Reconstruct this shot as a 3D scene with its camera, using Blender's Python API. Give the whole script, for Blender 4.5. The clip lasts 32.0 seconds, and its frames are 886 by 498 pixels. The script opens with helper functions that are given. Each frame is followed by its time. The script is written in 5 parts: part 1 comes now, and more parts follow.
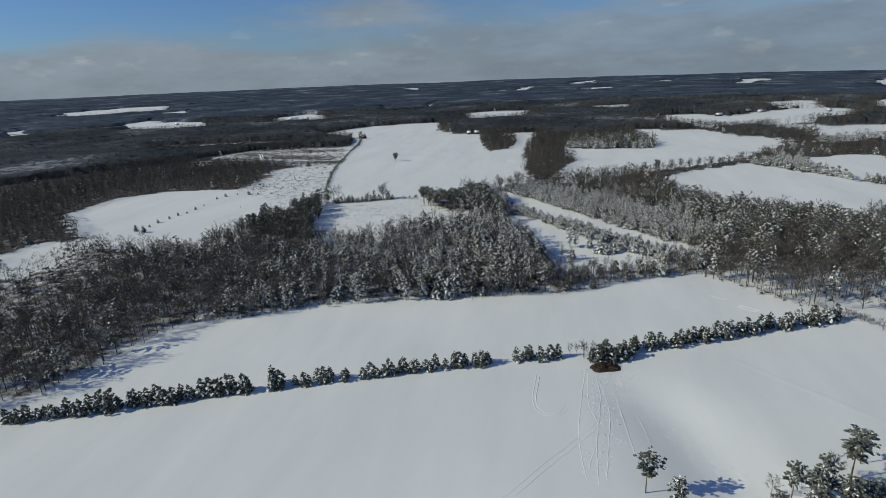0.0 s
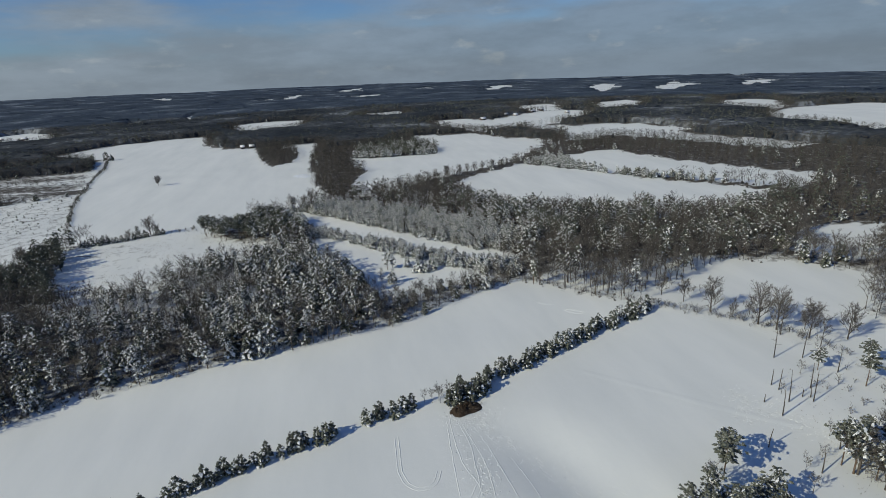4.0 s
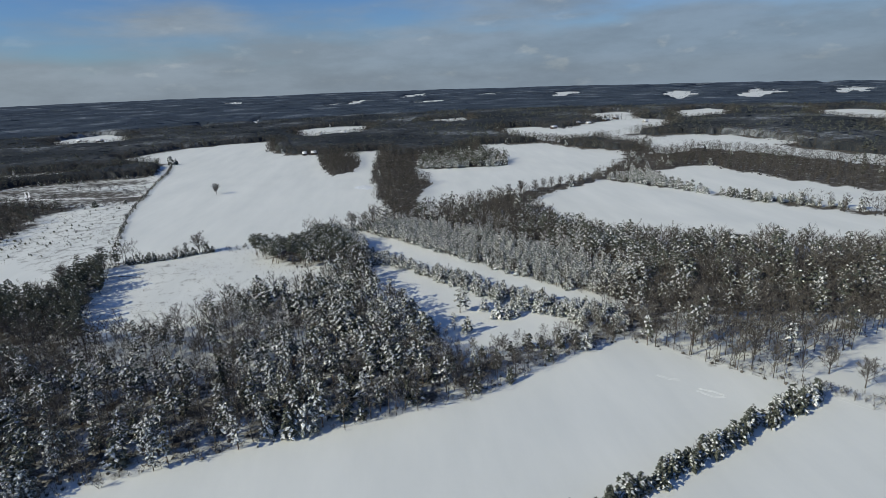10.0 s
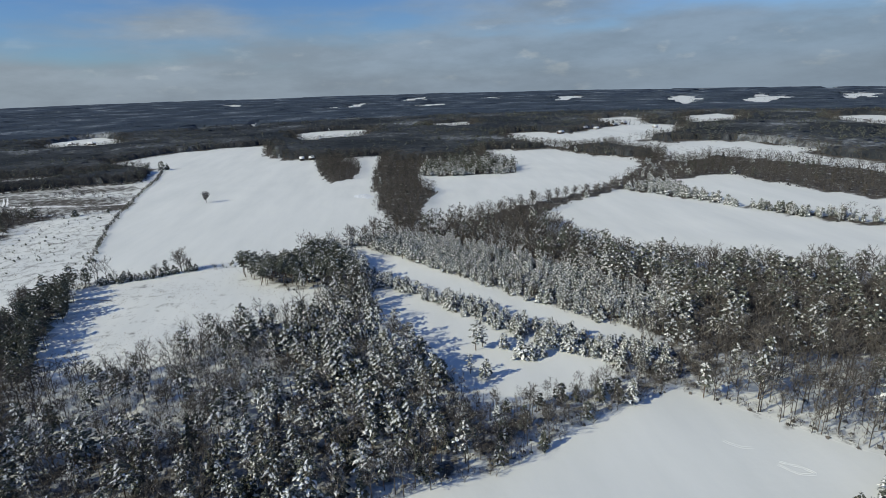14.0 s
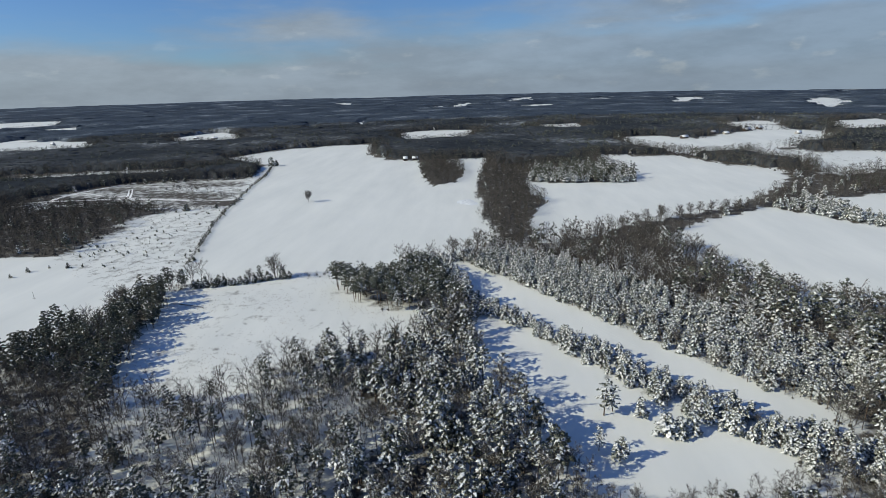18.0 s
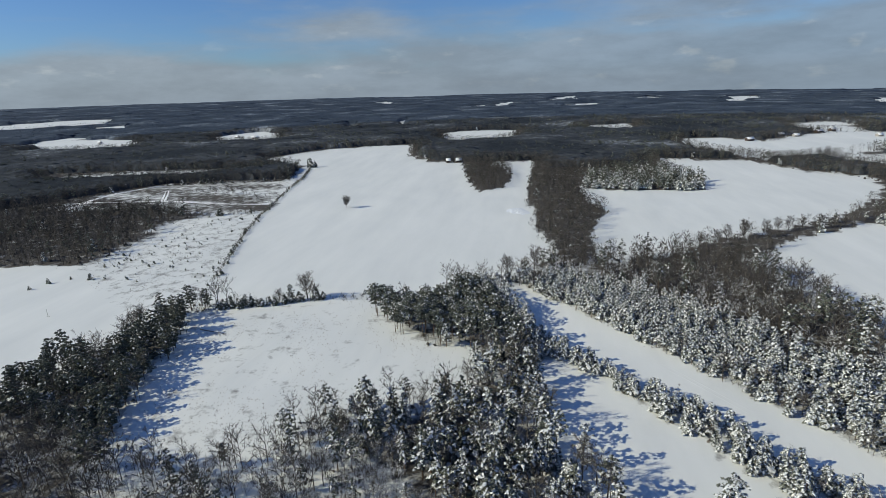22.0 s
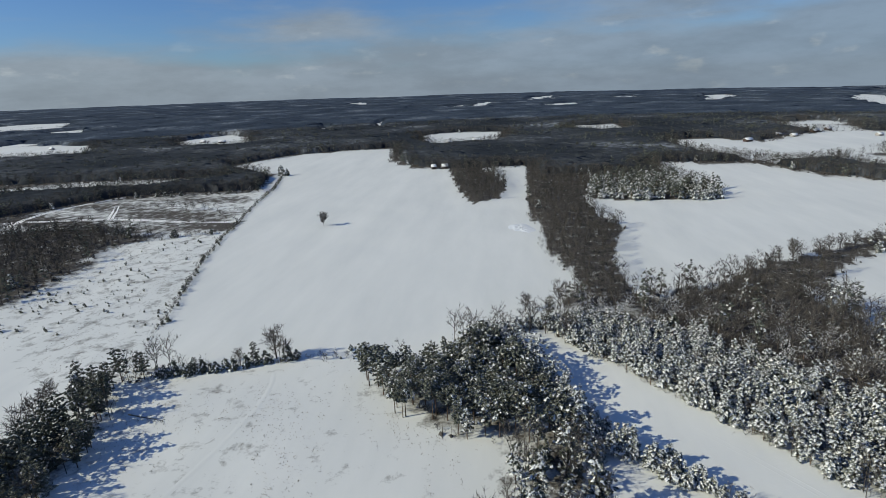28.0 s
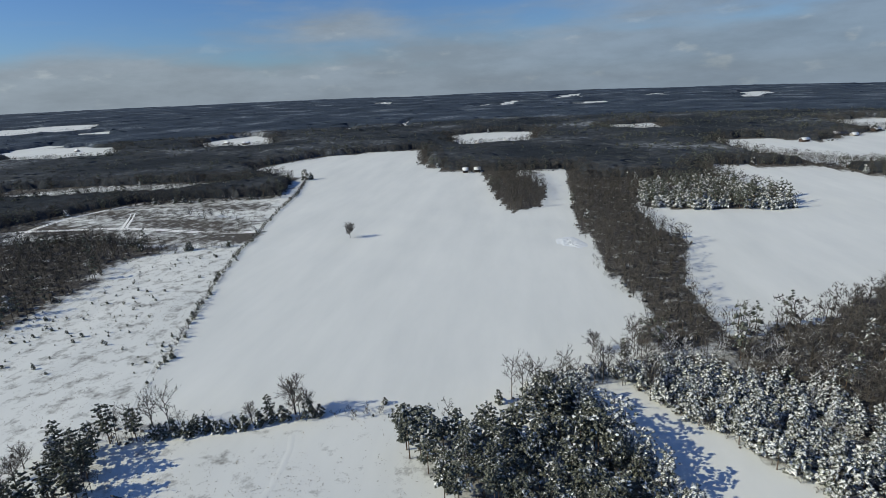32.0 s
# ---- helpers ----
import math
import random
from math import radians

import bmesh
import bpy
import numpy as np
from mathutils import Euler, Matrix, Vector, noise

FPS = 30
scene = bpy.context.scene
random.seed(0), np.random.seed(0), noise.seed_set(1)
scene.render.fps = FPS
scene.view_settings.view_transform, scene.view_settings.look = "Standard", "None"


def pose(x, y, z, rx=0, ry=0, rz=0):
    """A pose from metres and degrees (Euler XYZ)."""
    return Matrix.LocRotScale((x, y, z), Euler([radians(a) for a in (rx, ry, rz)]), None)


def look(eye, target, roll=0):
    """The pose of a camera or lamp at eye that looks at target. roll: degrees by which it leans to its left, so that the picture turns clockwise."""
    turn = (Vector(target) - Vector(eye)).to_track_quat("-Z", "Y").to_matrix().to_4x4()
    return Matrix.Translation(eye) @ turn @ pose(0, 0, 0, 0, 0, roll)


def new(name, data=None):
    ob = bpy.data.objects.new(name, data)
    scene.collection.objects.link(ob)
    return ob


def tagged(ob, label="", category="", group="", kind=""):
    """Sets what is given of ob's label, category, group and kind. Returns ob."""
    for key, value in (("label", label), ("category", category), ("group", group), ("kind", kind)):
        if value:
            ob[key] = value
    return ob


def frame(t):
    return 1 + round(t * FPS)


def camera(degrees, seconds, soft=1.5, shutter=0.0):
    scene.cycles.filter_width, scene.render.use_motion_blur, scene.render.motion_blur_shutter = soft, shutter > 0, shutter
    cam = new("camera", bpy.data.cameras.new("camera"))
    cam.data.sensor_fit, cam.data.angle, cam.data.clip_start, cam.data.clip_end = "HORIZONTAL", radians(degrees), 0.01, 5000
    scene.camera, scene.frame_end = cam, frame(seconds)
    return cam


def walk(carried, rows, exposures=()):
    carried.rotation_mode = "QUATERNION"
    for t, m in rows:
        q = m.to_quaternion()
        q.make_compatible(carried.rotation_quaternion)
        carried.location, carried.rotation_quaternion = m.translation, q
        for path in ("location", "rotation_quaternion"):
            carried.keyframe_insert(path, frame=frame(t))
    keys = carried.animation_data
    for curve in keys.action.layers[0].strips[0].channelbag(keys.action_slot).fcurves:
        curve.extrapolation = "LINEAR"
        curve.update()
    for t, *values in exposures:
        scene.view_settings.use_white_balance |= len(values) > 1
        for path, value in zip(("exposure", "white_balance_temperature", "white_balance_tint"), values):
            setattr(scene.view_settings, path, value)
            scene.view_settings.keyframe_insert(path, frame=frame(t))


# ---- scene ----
# ---- camera and its flight: seconds, place, heading to the left of +y, pitch, lean ----
cam = camera(78.51, 32.0, soft=0.65)
SUN, SKY, EXPOSE, KELVIN, TINT = 3.6, 0.075, -0.06, 6790, 3
SKY_TINT = (0.55, 0.80, 1.34)
CLOUD_WEST, CLOUD_EAST, CLOUD_BRIGHT, CLOUD_LOW = (0.262, 0.308, 0.386), (0.230, 0.300, 0.418), (0.43, 0.47, 0.53), (0.215, 0.255, 0.325)
DECK = [(0.0, 0.86), (0.03, 0.76), (0.065, 0.56), (0.13, 0.38), (0.35, 0.30), (1.0, 0.30)]
EAST_DECK = 0.16
PATH = [
    (0, 0.00, -0.00, 102.13, 11.286, -18.285, -2.948),
    (0.5, -2.53, 4.08, 102.42, 6.561, -18.401, -2.943),
    (1, -4.91, 8.15, 102.65, 2.678, -18.504, -2.889),
    (1.5, -7.09, 12.22, 102.80, -0.145, -18.540, -2.811),
    (2, -9.02, 16.23, 102.83, -2.953, -18.606, -2.833),
    (2.5, -10.70, 20.26, 102.84, -6.442, -18.669, -2.845),
    (3, -12.12, 24.41, 102.87, -9.391, -18.697, -2.892),
    (3.5, -13.24, 28.71, 102.86, -11.102, -18.690, -2.887),
    (5.5, -16.33, 46.17, 102.44, -13.795, -18.523, -2.746),
    (6, -16.74, 50.58, 102.44, -14.017, -18.479, -2.766),
    (6.5, -16.89, 55.00, 102.49, -14.119, -18.424, -2.736),
    (7, -16.90, 59.50, 102.52, -14.064, -18.361, -2.743),
    (7.5, -16.70, 63.97, 102.49, -10.477, -18.194, -2.809),
    (8, -16.36, 68.47, 102.42, -8.496, -18.061, -2.826),
    (8.5, -16.09, 72.97, 102.35, -9.066, -18.072, -2.796),
    (9, -16.01, 77.48, 102.32, -10.560, -18.066, -2.743),
    (9.5, -16.04, 81.93, 102.28, -9.639, -17.993, -2.692),
    (10, -15.98, 86.28, 102.19, -6.064, -17.816, -2.639),
    (10.5, -15.89, 90.74, 102.03, -5.188, -17.754, -2.563),
    (11, -15.80, 95.32, 101.75, -5.019, -17.704, -2.481),
    (11.5, -15.80, 99.88, 101.40, -4.542, -17.633, -2.457),
    (12, -15.92, 104.36, 101.15, -5.119, -17.599, -2.483),
    (12.5, -16.15, 108.73, 101.01, -6.348, -17.604, -2.421),
    (13, -16.48, 113.17, 100.89, -8.065, -17.606, -2.371),
    (13.5, -16.83, 117.71, 100.72, -8.366, -17.557, -2.363),
    (14, -17.13, 122.34, 100.47, -6.140, -17.444, -2.329),
    (14.5, -17.45, 127.08, 100.27, -3.631, -17.363, -2.312),
    (16.5, -19.76, 146.87, 99.42, 2.441, -17.155, -2.241),
    (17, -20.45, 151.73, 99.27, 3.308, -17.102, -2.231),
    (17.5, -21.24, 156.56, 99.25, 3.802, -17.093, -2.139),
    (18, -22.19, 161.42, 99.21, 4.418, -17.084, -2.169),
    (18.5, -23.32, 166.25, 99.05, 5.244, -17.064, -2.185),
    (19, -24.57, 171.07, 98.82, 6.322, -17.037, -2.138),
    (19.5, -25.88, 175.84, 98.55, 7.437, -16.996, -2.141),
    (20, -27.17, 180.56, 98.32, 8.387, -16.962, -2.171),
    (20.5, -28.51, 185.27, 98.23, 9.254, -16.940, -2.205),
    (21, -29.93, 189.98, 98.32, 9.654, -16.950, -2.213),
    (21.5, -31.46, 194.68, 98.44, 9.241, -16.980, -2.229),
    (22, -33.07, 199.40, 98.48, 8.496, -17.040, -2.259),
    (22.5, -34.83, 204.16, 98.38, 7.075, -17.052, -2.306),
    (23, -36.61, 208.97, 98.23, 4.917, -17.088, -2.375),
    (23.5, -38.35, 213.85, 98.06, 2.345, -17.148, -2.411),
    (24, -40.01, 218.67, 97.88, 0.804, -17.182, -2.454),
    (24.5, -41.57, 223.43, 97.75, 0.006, -17.222, -2.452),
    (26.5, -47.63, 242.03, 97.70, 2.589, -17.168, -2.454),
    (27, -49.20, 246.77, 97.77, 3.633, -17.182, -2.475),
    (27.5, -50.75, 251.53, 97.79, 4.741, -17.161, -2.500),
    (28, -52.27, 256.29, 97.75, 5.925, -17.118, -2.525),
    (28.5, -53.89, 261.03, 97.63, 6.677, -17.101, -2.548),
    (29, -55.59, 265.82, 97.49, 7.231, -17.099, -2.596),
    (29.5, -57.32, 270.65, 97.36, 7.460, -17.086, -2.653),
    (30, -59.06, 275.48, 97.22, 7.501, -17.086, -2.699),
    (30.5, -60.81, 280.29, 97.08, 7.887, -17.072, -2.736),
    (31, -62.56, 285.17, 96.97, 8.542, -17.054, -2.763),
    (31.5, -64.30, 290.06, 96.96, 8.607, -17.075, -2.869),
    (32, -66.08, 294.97, 96.97, 8.435, -17.096, -2.993),
]

def bearing(x, y, z, yaw, pitch, lean):
    return Matrix.Translation((x, y, z)) @ Euler((0, 0, radians(yaw))).to_matrix().to_4x4() @ Euler((radians(90 + pitch), 0, 0)).to_matrix().to_4x4() @ Euler((0, 0, radians(lean))).to_matrix().to_4x4()


walk(cam, [(row[0], bearing(*row[1:])) for row in PATH], exposures=[(at, EXPOSE + more, KELVIN, TINT) for at, more in ((0.0, -0.2), (3.0, -0.21), (6.0, -0.2), (8.0, -0.13), (10.0, -0.06), (12.0, 0.02), (14.0, 0.06), (17.0, 0.12), (21.0, 0.1), (24.0, 0.02), (32.0, -0.02))])

# ---- light: low winter sun from the left, thin broken cloud over a hazy horizon ----
SUN_HEIGHT, SUN_FROM = radians(30), Vector((-0.945, -0.327, 0)).normalized()


def sky():
    world = bpy.data.worlds.new("winter_sky")
    scene.world = world
    world.use_nodes = True
    nt = world.node_tree
    nt.nodes.clear()
    n, link = nt.nodes.new, nt.links.new
    tex = n("ShaderNodeTexSky")
    tex.sky_type, tex.sun_disc = "NISHITA", False
    tex.sun_elevation, tex.sun_rotation = SUN_HEIGHT, math.atan2(SUN_FROM.x, SUN_FROM.y)
    tex.air_density, tex.dust_density, tex.ozone_density = 1.0, 0.3, 2.0
    coord, split = n("ShaderNodeTexCoord"), n("ShaderNodeSeparateXYZ")
    link(coord.outputs["Generated"], split.inputs[0])
    def field(scale, detail, rough, flat, shift=0.0):
        """Cloud noise drawn out along the horizon."""
        place = n("ShaderNodeMapping")
        place.inputs["Scale"].default_value, place.inputs["Location"].default_value = (1.0, 1.0, flat), (shift, 0.4 * shift, 0.2 * shift)
        link(coord.outputs["Generated"], place.inputs[0])
        tex_ = n("ShaderNodeTexNoise")
        tex_.inputs["Scale"].default_value, tex_.inputs["Detail"].default_value, tex_.inputs["Roughness"].default_value = scale, detail, rough
        link(place.outputs[0], tex_.inputs["Vector"])
        return tex_.outputs["Fac"]

    def span(value, low, high, a=0.0, b=1.0, smooth=True):
        m = n("ShaderNodeMapRange")
        m.interpolation_type = "SMOOTHSTEP" if smooth else "LINEAR"
        for key, v in (("From Min", low), ("From Max", high), ("To Min", a), ("To Max", b)):
            m.inputs[key].default_value = v
        link(value, m.inputs["Value"])
        return m.outputs[0]

    def math_(op, a, b):
        m = n("ShaderNodeMath")
        m.operation = op
        for sock, v in ((m.inputs[0], a), (m.inputs[1], b)):
            if isinstance(v, (int, float)):
                sock.default_value = v
            else:
                link(v, sock)
        return m.outputs[0]

    def blend(fac, a, b):
        m = n("ShaderNodeMix")
        m.data_type = "RGBA"
        for sock, v in ((m.inputs[0], fac), (m.inputs[6], a), (m.inputs[7], b)):
            if isinstance(v, tuple):
                sock.default_value = (*v, 1)
            else:
                link(v, sock)
        return m.outputs[2]

    # a deck low over the horizon that reaches higher in the east, a clear belt with wisps above it, broken cloud overhead
    rise = n("ShaderNodeValToRGB")
    while len(rise.color_ramp.elements) < 6:
        rise.color_ramp.elements.new(0.5)
    for el, (at, value) in zip(rise.color_ramp.elements, DECK):
        el.position, el.color = at, (value, value, value, 1)
    link(split.outputs["Z"], rise.inputs["Fac"])
    eastward = math_("MULTIPLY", split.outputs["X"], EAST_DECK)
    bank = math_("ADD", math_("ADD", field(3.0, 7.0, 0.5, 4.5, 0.3), rise.outputs["Color"]), eastward)
    wisps = span(field(2.6, 8.0, 0.62, 16.0, 2.1), 0.52, 0.78, 0.0, 0.22)
    cover_fac = math_("MINIMUM", math_("ADD", span(bank, 0.84, 1.18, 0.0, 0.93), wisps), 0.95)
    # grey undersides in the west, blue-grey haze in the east, small bright heads
    side = span(split.outputs["X"], -0.7, 0.6)
    body = blend(side, CLOUD_WEST, CLOUD_EAST)
    soft_ = span(field(7.0, 8.0, 0.62, 3.4, 5.2), 0.3, 0.7, 0.90, 1.13)
    body = blend(span(field(13.0, 6.0, 0.5, 2.6, 3.7), 0.58, 0.73, 0.0, 0.55), body, CLOUD_BRIGHT)
    body = blend(span(split.outputs["Z"], -0.005, 0.03, 0.45, 0.0), body, CLOUD_LOW)
    clear = n("ShaderNodeBackground")
    clear.inputs["Strength"].default_value = SKY
    tint = n("ShaderNodeMix")
    tint.data_type, tint.blend_type = "RGBA", "MULTIPLY"
    tint.inputs[0].default_value, tint.inputs[7].default_value = 1.0, (*SKY_TINT, 1)
    link(tex.outputs[0], tint.inputs[6])
    link(tint.outputs[2], clear.inputs["Color"])
    # cloud is brighter towards the sun
    toward = n("ShaderNodeVectorMath")
    toward.operation = "DOT_PRODUCT"
    toward.inputs[1].default_value = SUN_FROM
    link(coord.outputs["Generated"], toward.inputs[0])
    glow = math_("MULTIPLY", span(toward.outputs["Value"], -1.0, 0.9, 0.95, 1.15, False), soft_)
    cloud = n("ShaderNodeBackground")
    link(body, cloud.inputs["Color"])
    link(glow, cloud.inputs["Strength"])
    mix, out = n("ShaderNodeMixShader"), n("ShaderNodeOutputWorld")
    link(cover_fac, mix.inputs["Fac"])
    link(clear.outputs[0], mix.inputs[1])
    link(cloud.outputs[0], mix.inputs[2])
    link(mix.outputs[0], out.inputs[0])


sky()
sun = new("sun", bpy.data.lights.new("sun", "SUN"))
sun.data.energy, sun.data.angle, sun.data.color = SUN, radians(0.5), (1.0, 0.955, 0.80)
sun.matrix_world = look(Vector((0, 0, 0)) + SUN_FROM * 100 + Vector((0, 0, 100 * math.tan(SUN_HEIGHT))), (0, 0, 0))

# ---- the plan: open land, the rest is wood ----
OPEN = {
    "home_field": [(-185,118), (-114,141), (-71,156), (-15,173), (15,176), (48,189), (94,210), (119,221), (128,211), (140,198), (150,180), (158,140), (150,60), (160,-60), (-190,-60), (-180,60)],
    "long_field": [(-172,124), (-170,140), (-166,161), (-159,193), (-132,204), (-105,217), (-53,228), (9,240), (36,255), (73,269), (88,252), (106,233), (119,221), (94,210), (48,189), (15,176), (-15,173), (-71,156), (-114,141)],
    "clearing": [(-182,416), (-153,427), (-107,437), (-96,413), (-84,398), (-66,389), (-50,385), (-50,368), (-56,356), (-75,346), (-99,340), (-106,315), (-131,314), (-150,312), (-156,330), (-165,360), (-175,395)],
    "narrow_field": [(-28,372), (-22,334), (-12,314), (-1,294), (6,274), (16,268), (30,270), (50,276), (61,281), (57,291), (44,302), (34,312), (22,327), (8,348), (-8,370), (-22,383)],
    "pipe_strip": [(-50,451), (-34,456), (-5,420), (25,381), (47,350), (65,327), (82,309), (74,299), (63,302), (56,311), (45,322), (33,334), (19,354), (1,370), (-26,399)],
    "great_field": [(-188,427), (-205,474), (-227,559), (-253,654), (-282,788), (-302,867), (-408,969), (-349,1069), (-220,1119), (-189,958), (-154,906), (-105,882), (-24,884), (-17,894), (-28,657), (-20,605), (-23,566), (-13,522), (-15,502), (-36,463), (-59,454), (-70,447), (-70,436), (-114,433), (-129,433), (-154,425)],
    "east_field": [(23,757), (27,703), (59,696), (126,692), (136,728), (127,787), (121,860), (134,884), (222,874), (246,800), (281,748), (278,708), (234,652), (194,603), (153,577), (108,551), (68,528), (50,508), (22,499), (12,500), (11,528), (16,564), (31,611), (31,632), (22,657)],
    "middle_field": [(88,499), (140,545), (194,575), (232,518), (269,452), (304,406), (327,371), (264,331), (235,333), (218,339), (180,358), (122,390), (103,422)],
    "upper_strip": [(244,599), (308,619), (318,614), (341,525), (360,480), (384,436), (402,414), (349,374), (331,391), (315,419), (293,452), (248,500)],
    "pond_field": [(142,242), (181,259), (208,248), (233,221), (187,186), (173,194), (159,196), (149,219)],
    "glade": [(270,292), (312,282), (257,242), (233,257)],
    "west_field": [(-405,381), (-409,443), (-368,472), (-294,481), (-305,562), (-248,623), (-203,470), (-207,374), (-214,285), (-262,297), (-317,314)],
    "scrub_field": [(-298,470), (-297,515), (-298,546), (-318,584), (-293,609), (-246,620), (-191,430), (-193,415), (-217,410), (-270,450)],
    "scrub_land": [(-480,664), (-451,724), (-418,758), (-291,772), (-252,652), (-245,621), (-293,609), (-363,633), (-444,629)],
    "nw_strip": [(-663,847), (-577,851), (-457,865), (-367,868), (-423,813), (-545,799), (-605,790)],
    "sw_open": [(-351,277), (-353,304), (-324,308), (-294,263), (-302,244), (-313,243)],
    "farm_land": [(217, 1110), (249, 1126), (317, 1055), (441, 1153), (498, 1156), (531, 1101), (491, 1034), (450, 1019), (395, 969), (326, 938), (285, 918), (230, 992)],
    "white_field": [(427, 884), (492, 826), (502, 734), (476, 716), (406, 843)],
    "rough_strip": [(321, 889), (374, 901), (406, 843), (472, 711), (522, 549), (508, 536), (485, 569), (439, 687), (374, 777), (329, 843)],
    "small_field": [(343, 781), (370, 776), (380, 743), (345, 722), (321, 729)],
    "far_east_1": [(1353, 2694), (1638, 2982), (1280, 2217), (1025, 1844), (952, 1843)],
    "far_east_2": [(1247, 1957), (1965, 2909), (2179, 3012), (1728, 2376), (1642, 2135), (1479, 2052), (1265, 1781), (1194, 1769)],
    "far_east_3": [(2215, 2632), (2566, 2912), (2362, 2513), (1958, 2094), (1603, 1847), (1538, 1837)],
    "far_east_4": [(914, 1157), (980, 1156), (951, 1053), (884, 959), (842, 952), (850, 992), (841, 1051)],
    "far_east_5": [(760, 838), (876, 880), (743, 742), (726, 779)],
    "far_east_8": [(809, 883), (1007, 914), (1034, 838), (707, 587), (727, 655), (744, 745)],
    "far_east_9": [(910, 1144), (996, 1168), (943, 1043), (852, 1022)],
    "far_east_6": [(648, 1268), (783, 1351), (756, 1260), (690, 1178), (632, 1180)],
    "far_east_7": [(486, 1345), (537, 1383), (569, 1323), (532, 1243), (462, 1267)],
    "far_mid_1": [(790, 2711), (1029, 3319), (1232, 3390), (1147, 3119), (759, 2439)],
    "far_mid_2": [(605, 3444), (817, 3849), (662, 3132)],
    "far_mid_3": [(-163, 2977), (-66, 3085), (-66, 2645), (-133, 2594)],
    "far_mid_4": [(-262, 2542), (-186, 2882), (-174, 2667)],
    "far_mid_5": [(121, 2575), (296, 2715), (275, 2488), (121, 2475)],
    "far_mid_6": [(123, 3497), (234, 4025), (343, 4029), (291, 3563), (136, 3259)],
    "far_mid_7": [(-376, 1738), (-364, 1796), (-333, 1644), (-354, 1650)],
    "far_mid_8": [(110, 1427), (203, 1429), (192, 1358), (109, 1389)],
    "far_mid_9": [(-179, 1317), (-109, 1372), (-45, 1320), (-51, 1257), (-98, 1215), (-165, 1216)],
    "rim_1": [(2988, 4349), (3100, 4340), (3205, 4294), (3088, 4172)],
    "rim_2": [(3174, 4186), (3418, 4300), (3273, 4120)],
    "rim_3": [(3053, 3749), (3353, 3935), (3113, 3657)],
    "rim_4": [(2211, 4618), (2537, 4717), (2370, 4412)],
    "rim_5": [(2126, 3826), (2338, 3962), (2128, 3630)],
    "rim_6": [(3777, 3877), (3954, 3744), (3691, 3431)],
    "far_west_1": [(-720, 1373), (-704, 1439), (-675, 1476), (-589, 1417), (-561, 1329), (-676, 1319)],
    "far_west_2": [(-500, 1628), (-488, 1701), (-459, 1608)],
    "far_west_3": [(-893, 3435), (-852, 3808), (-752, 3350)],
    "far_west_4": [(-1660, 3100), (-1682, 3292), (-1541, 3026)],
    "far_west_5": [(-1847, 1807), (-1760, 2120), (-1642, 2226), (-1483, 2019), (-1580, 1838), (-1700, 1730)],
    "far_west_6": [(-1109, 1250), (-1135, 1398), (-1132, 1429), (-990, 1360), (-887, 1321), (-838, 1222), (-913, 1203), (-1005, 1190)],
    "far_west_7": [(-1366, 1174), (-1352, 1234), (-1258, 1157), (-1245, 1067)],
    "far_west_8": [(-1380, 1761), (-1296, 1847), (-1225, 1755)],
}

def inside(px, py, poly):
    """Which of the points lie in the polygon."""
    px, py = np.asarray(px, float), np.asarray(py, float)
    res = np.zeros(px.shape, bool)
    n = len(poly)
    for i in range(n):
        (x0, y0), (x1, y1) = poly[i], poly[(i + 1) % n]
        if y0 == y1:
            continue
        hit = ((y0 > py) != (y1 > py)) & (px < (x1 - x0) * (py - y0) / (y1 - y0) + x0)
        res ^= hit
    return res


def in_open(px, py):
    """Open land. Far fields begin nearer than where the sight line over the trees before them meets their snow."""
    px, py = np.asarray(px, float), np.asarray(py, float)
    res = np.zeros(px.shape, bool)
    reach = np.clip((np.hypot(px + 30, py - 150) - 700) / 60, 0, 45)
    qx, qy = px + reach * wave(px, py, 130, 18), py + 1.6 * reach * wave(px, py, 110, 19)
    for key, poly in OPEN.items():
        if key.startswith(("far_", "rim_", "farm", "rough", "white", "small")):
            for k in (1.0, 1.025, 1.05, 1.075) if key.startswith(("far", "rim")) else (1.0, 1.03):
                res |= inside(-30 + (qx + 30) * k, 150 + (qy - 150) * k, poly)
        else:
            res |= inside(px, py, poly)
    return res


def wave(x, y, scale, seed=0):
    """Smooth values between about -1 and 1."""
    rng = np.random.RandomState(100 + seed)
    out = 0
    for k in range(6):
        a, ph, s = rng.rand() * 6.28, rng.rand() * 6.28, (0.6 + rng.rand() * 1.2) / scale
        out = out + np.sin((x * np.cos(a) + y * np.sin(a)) * 6.28 * s + ph)
    return out / 3.2


def ground_z(x, y):
    """Height of the land: nearly level close by, falling away to the right in the distance."""
    x, y = np.asarray(x, float), np.asarray(y, float)
    r = np.hypot(x + 30, y - 150)
    s = np.clip((r - 900) / 3900, 0, 1)
    s = s * s * (3 - 2 * s)
    a = np.clip(np.degrees(np.arctan2(x + 30, y - 150)), -75, 75)
    # a shallow hollow runs down the home field from the hedge
    hollow = 2.3 * np.exp(-(((x - 31 - (165 - y) * 0.38) / 13.0) ** 2)) * np.clip((176 - y) / 25, 0, 1) * np.clip((y - 20) / 60, 0, 1)
    return s * (-17 - 1.1 * a) + s * 3 * wave(x, y, 900, 3) + 0.25 * wave(x, y, 70, 1) - hollow


# ---- materials ----
def material(name):
    m = bpy.data.materials.new(name)
    m.use_nodes = True
    return m, m.node_tree, m.node_tree.nodes["Principled BSDF"]


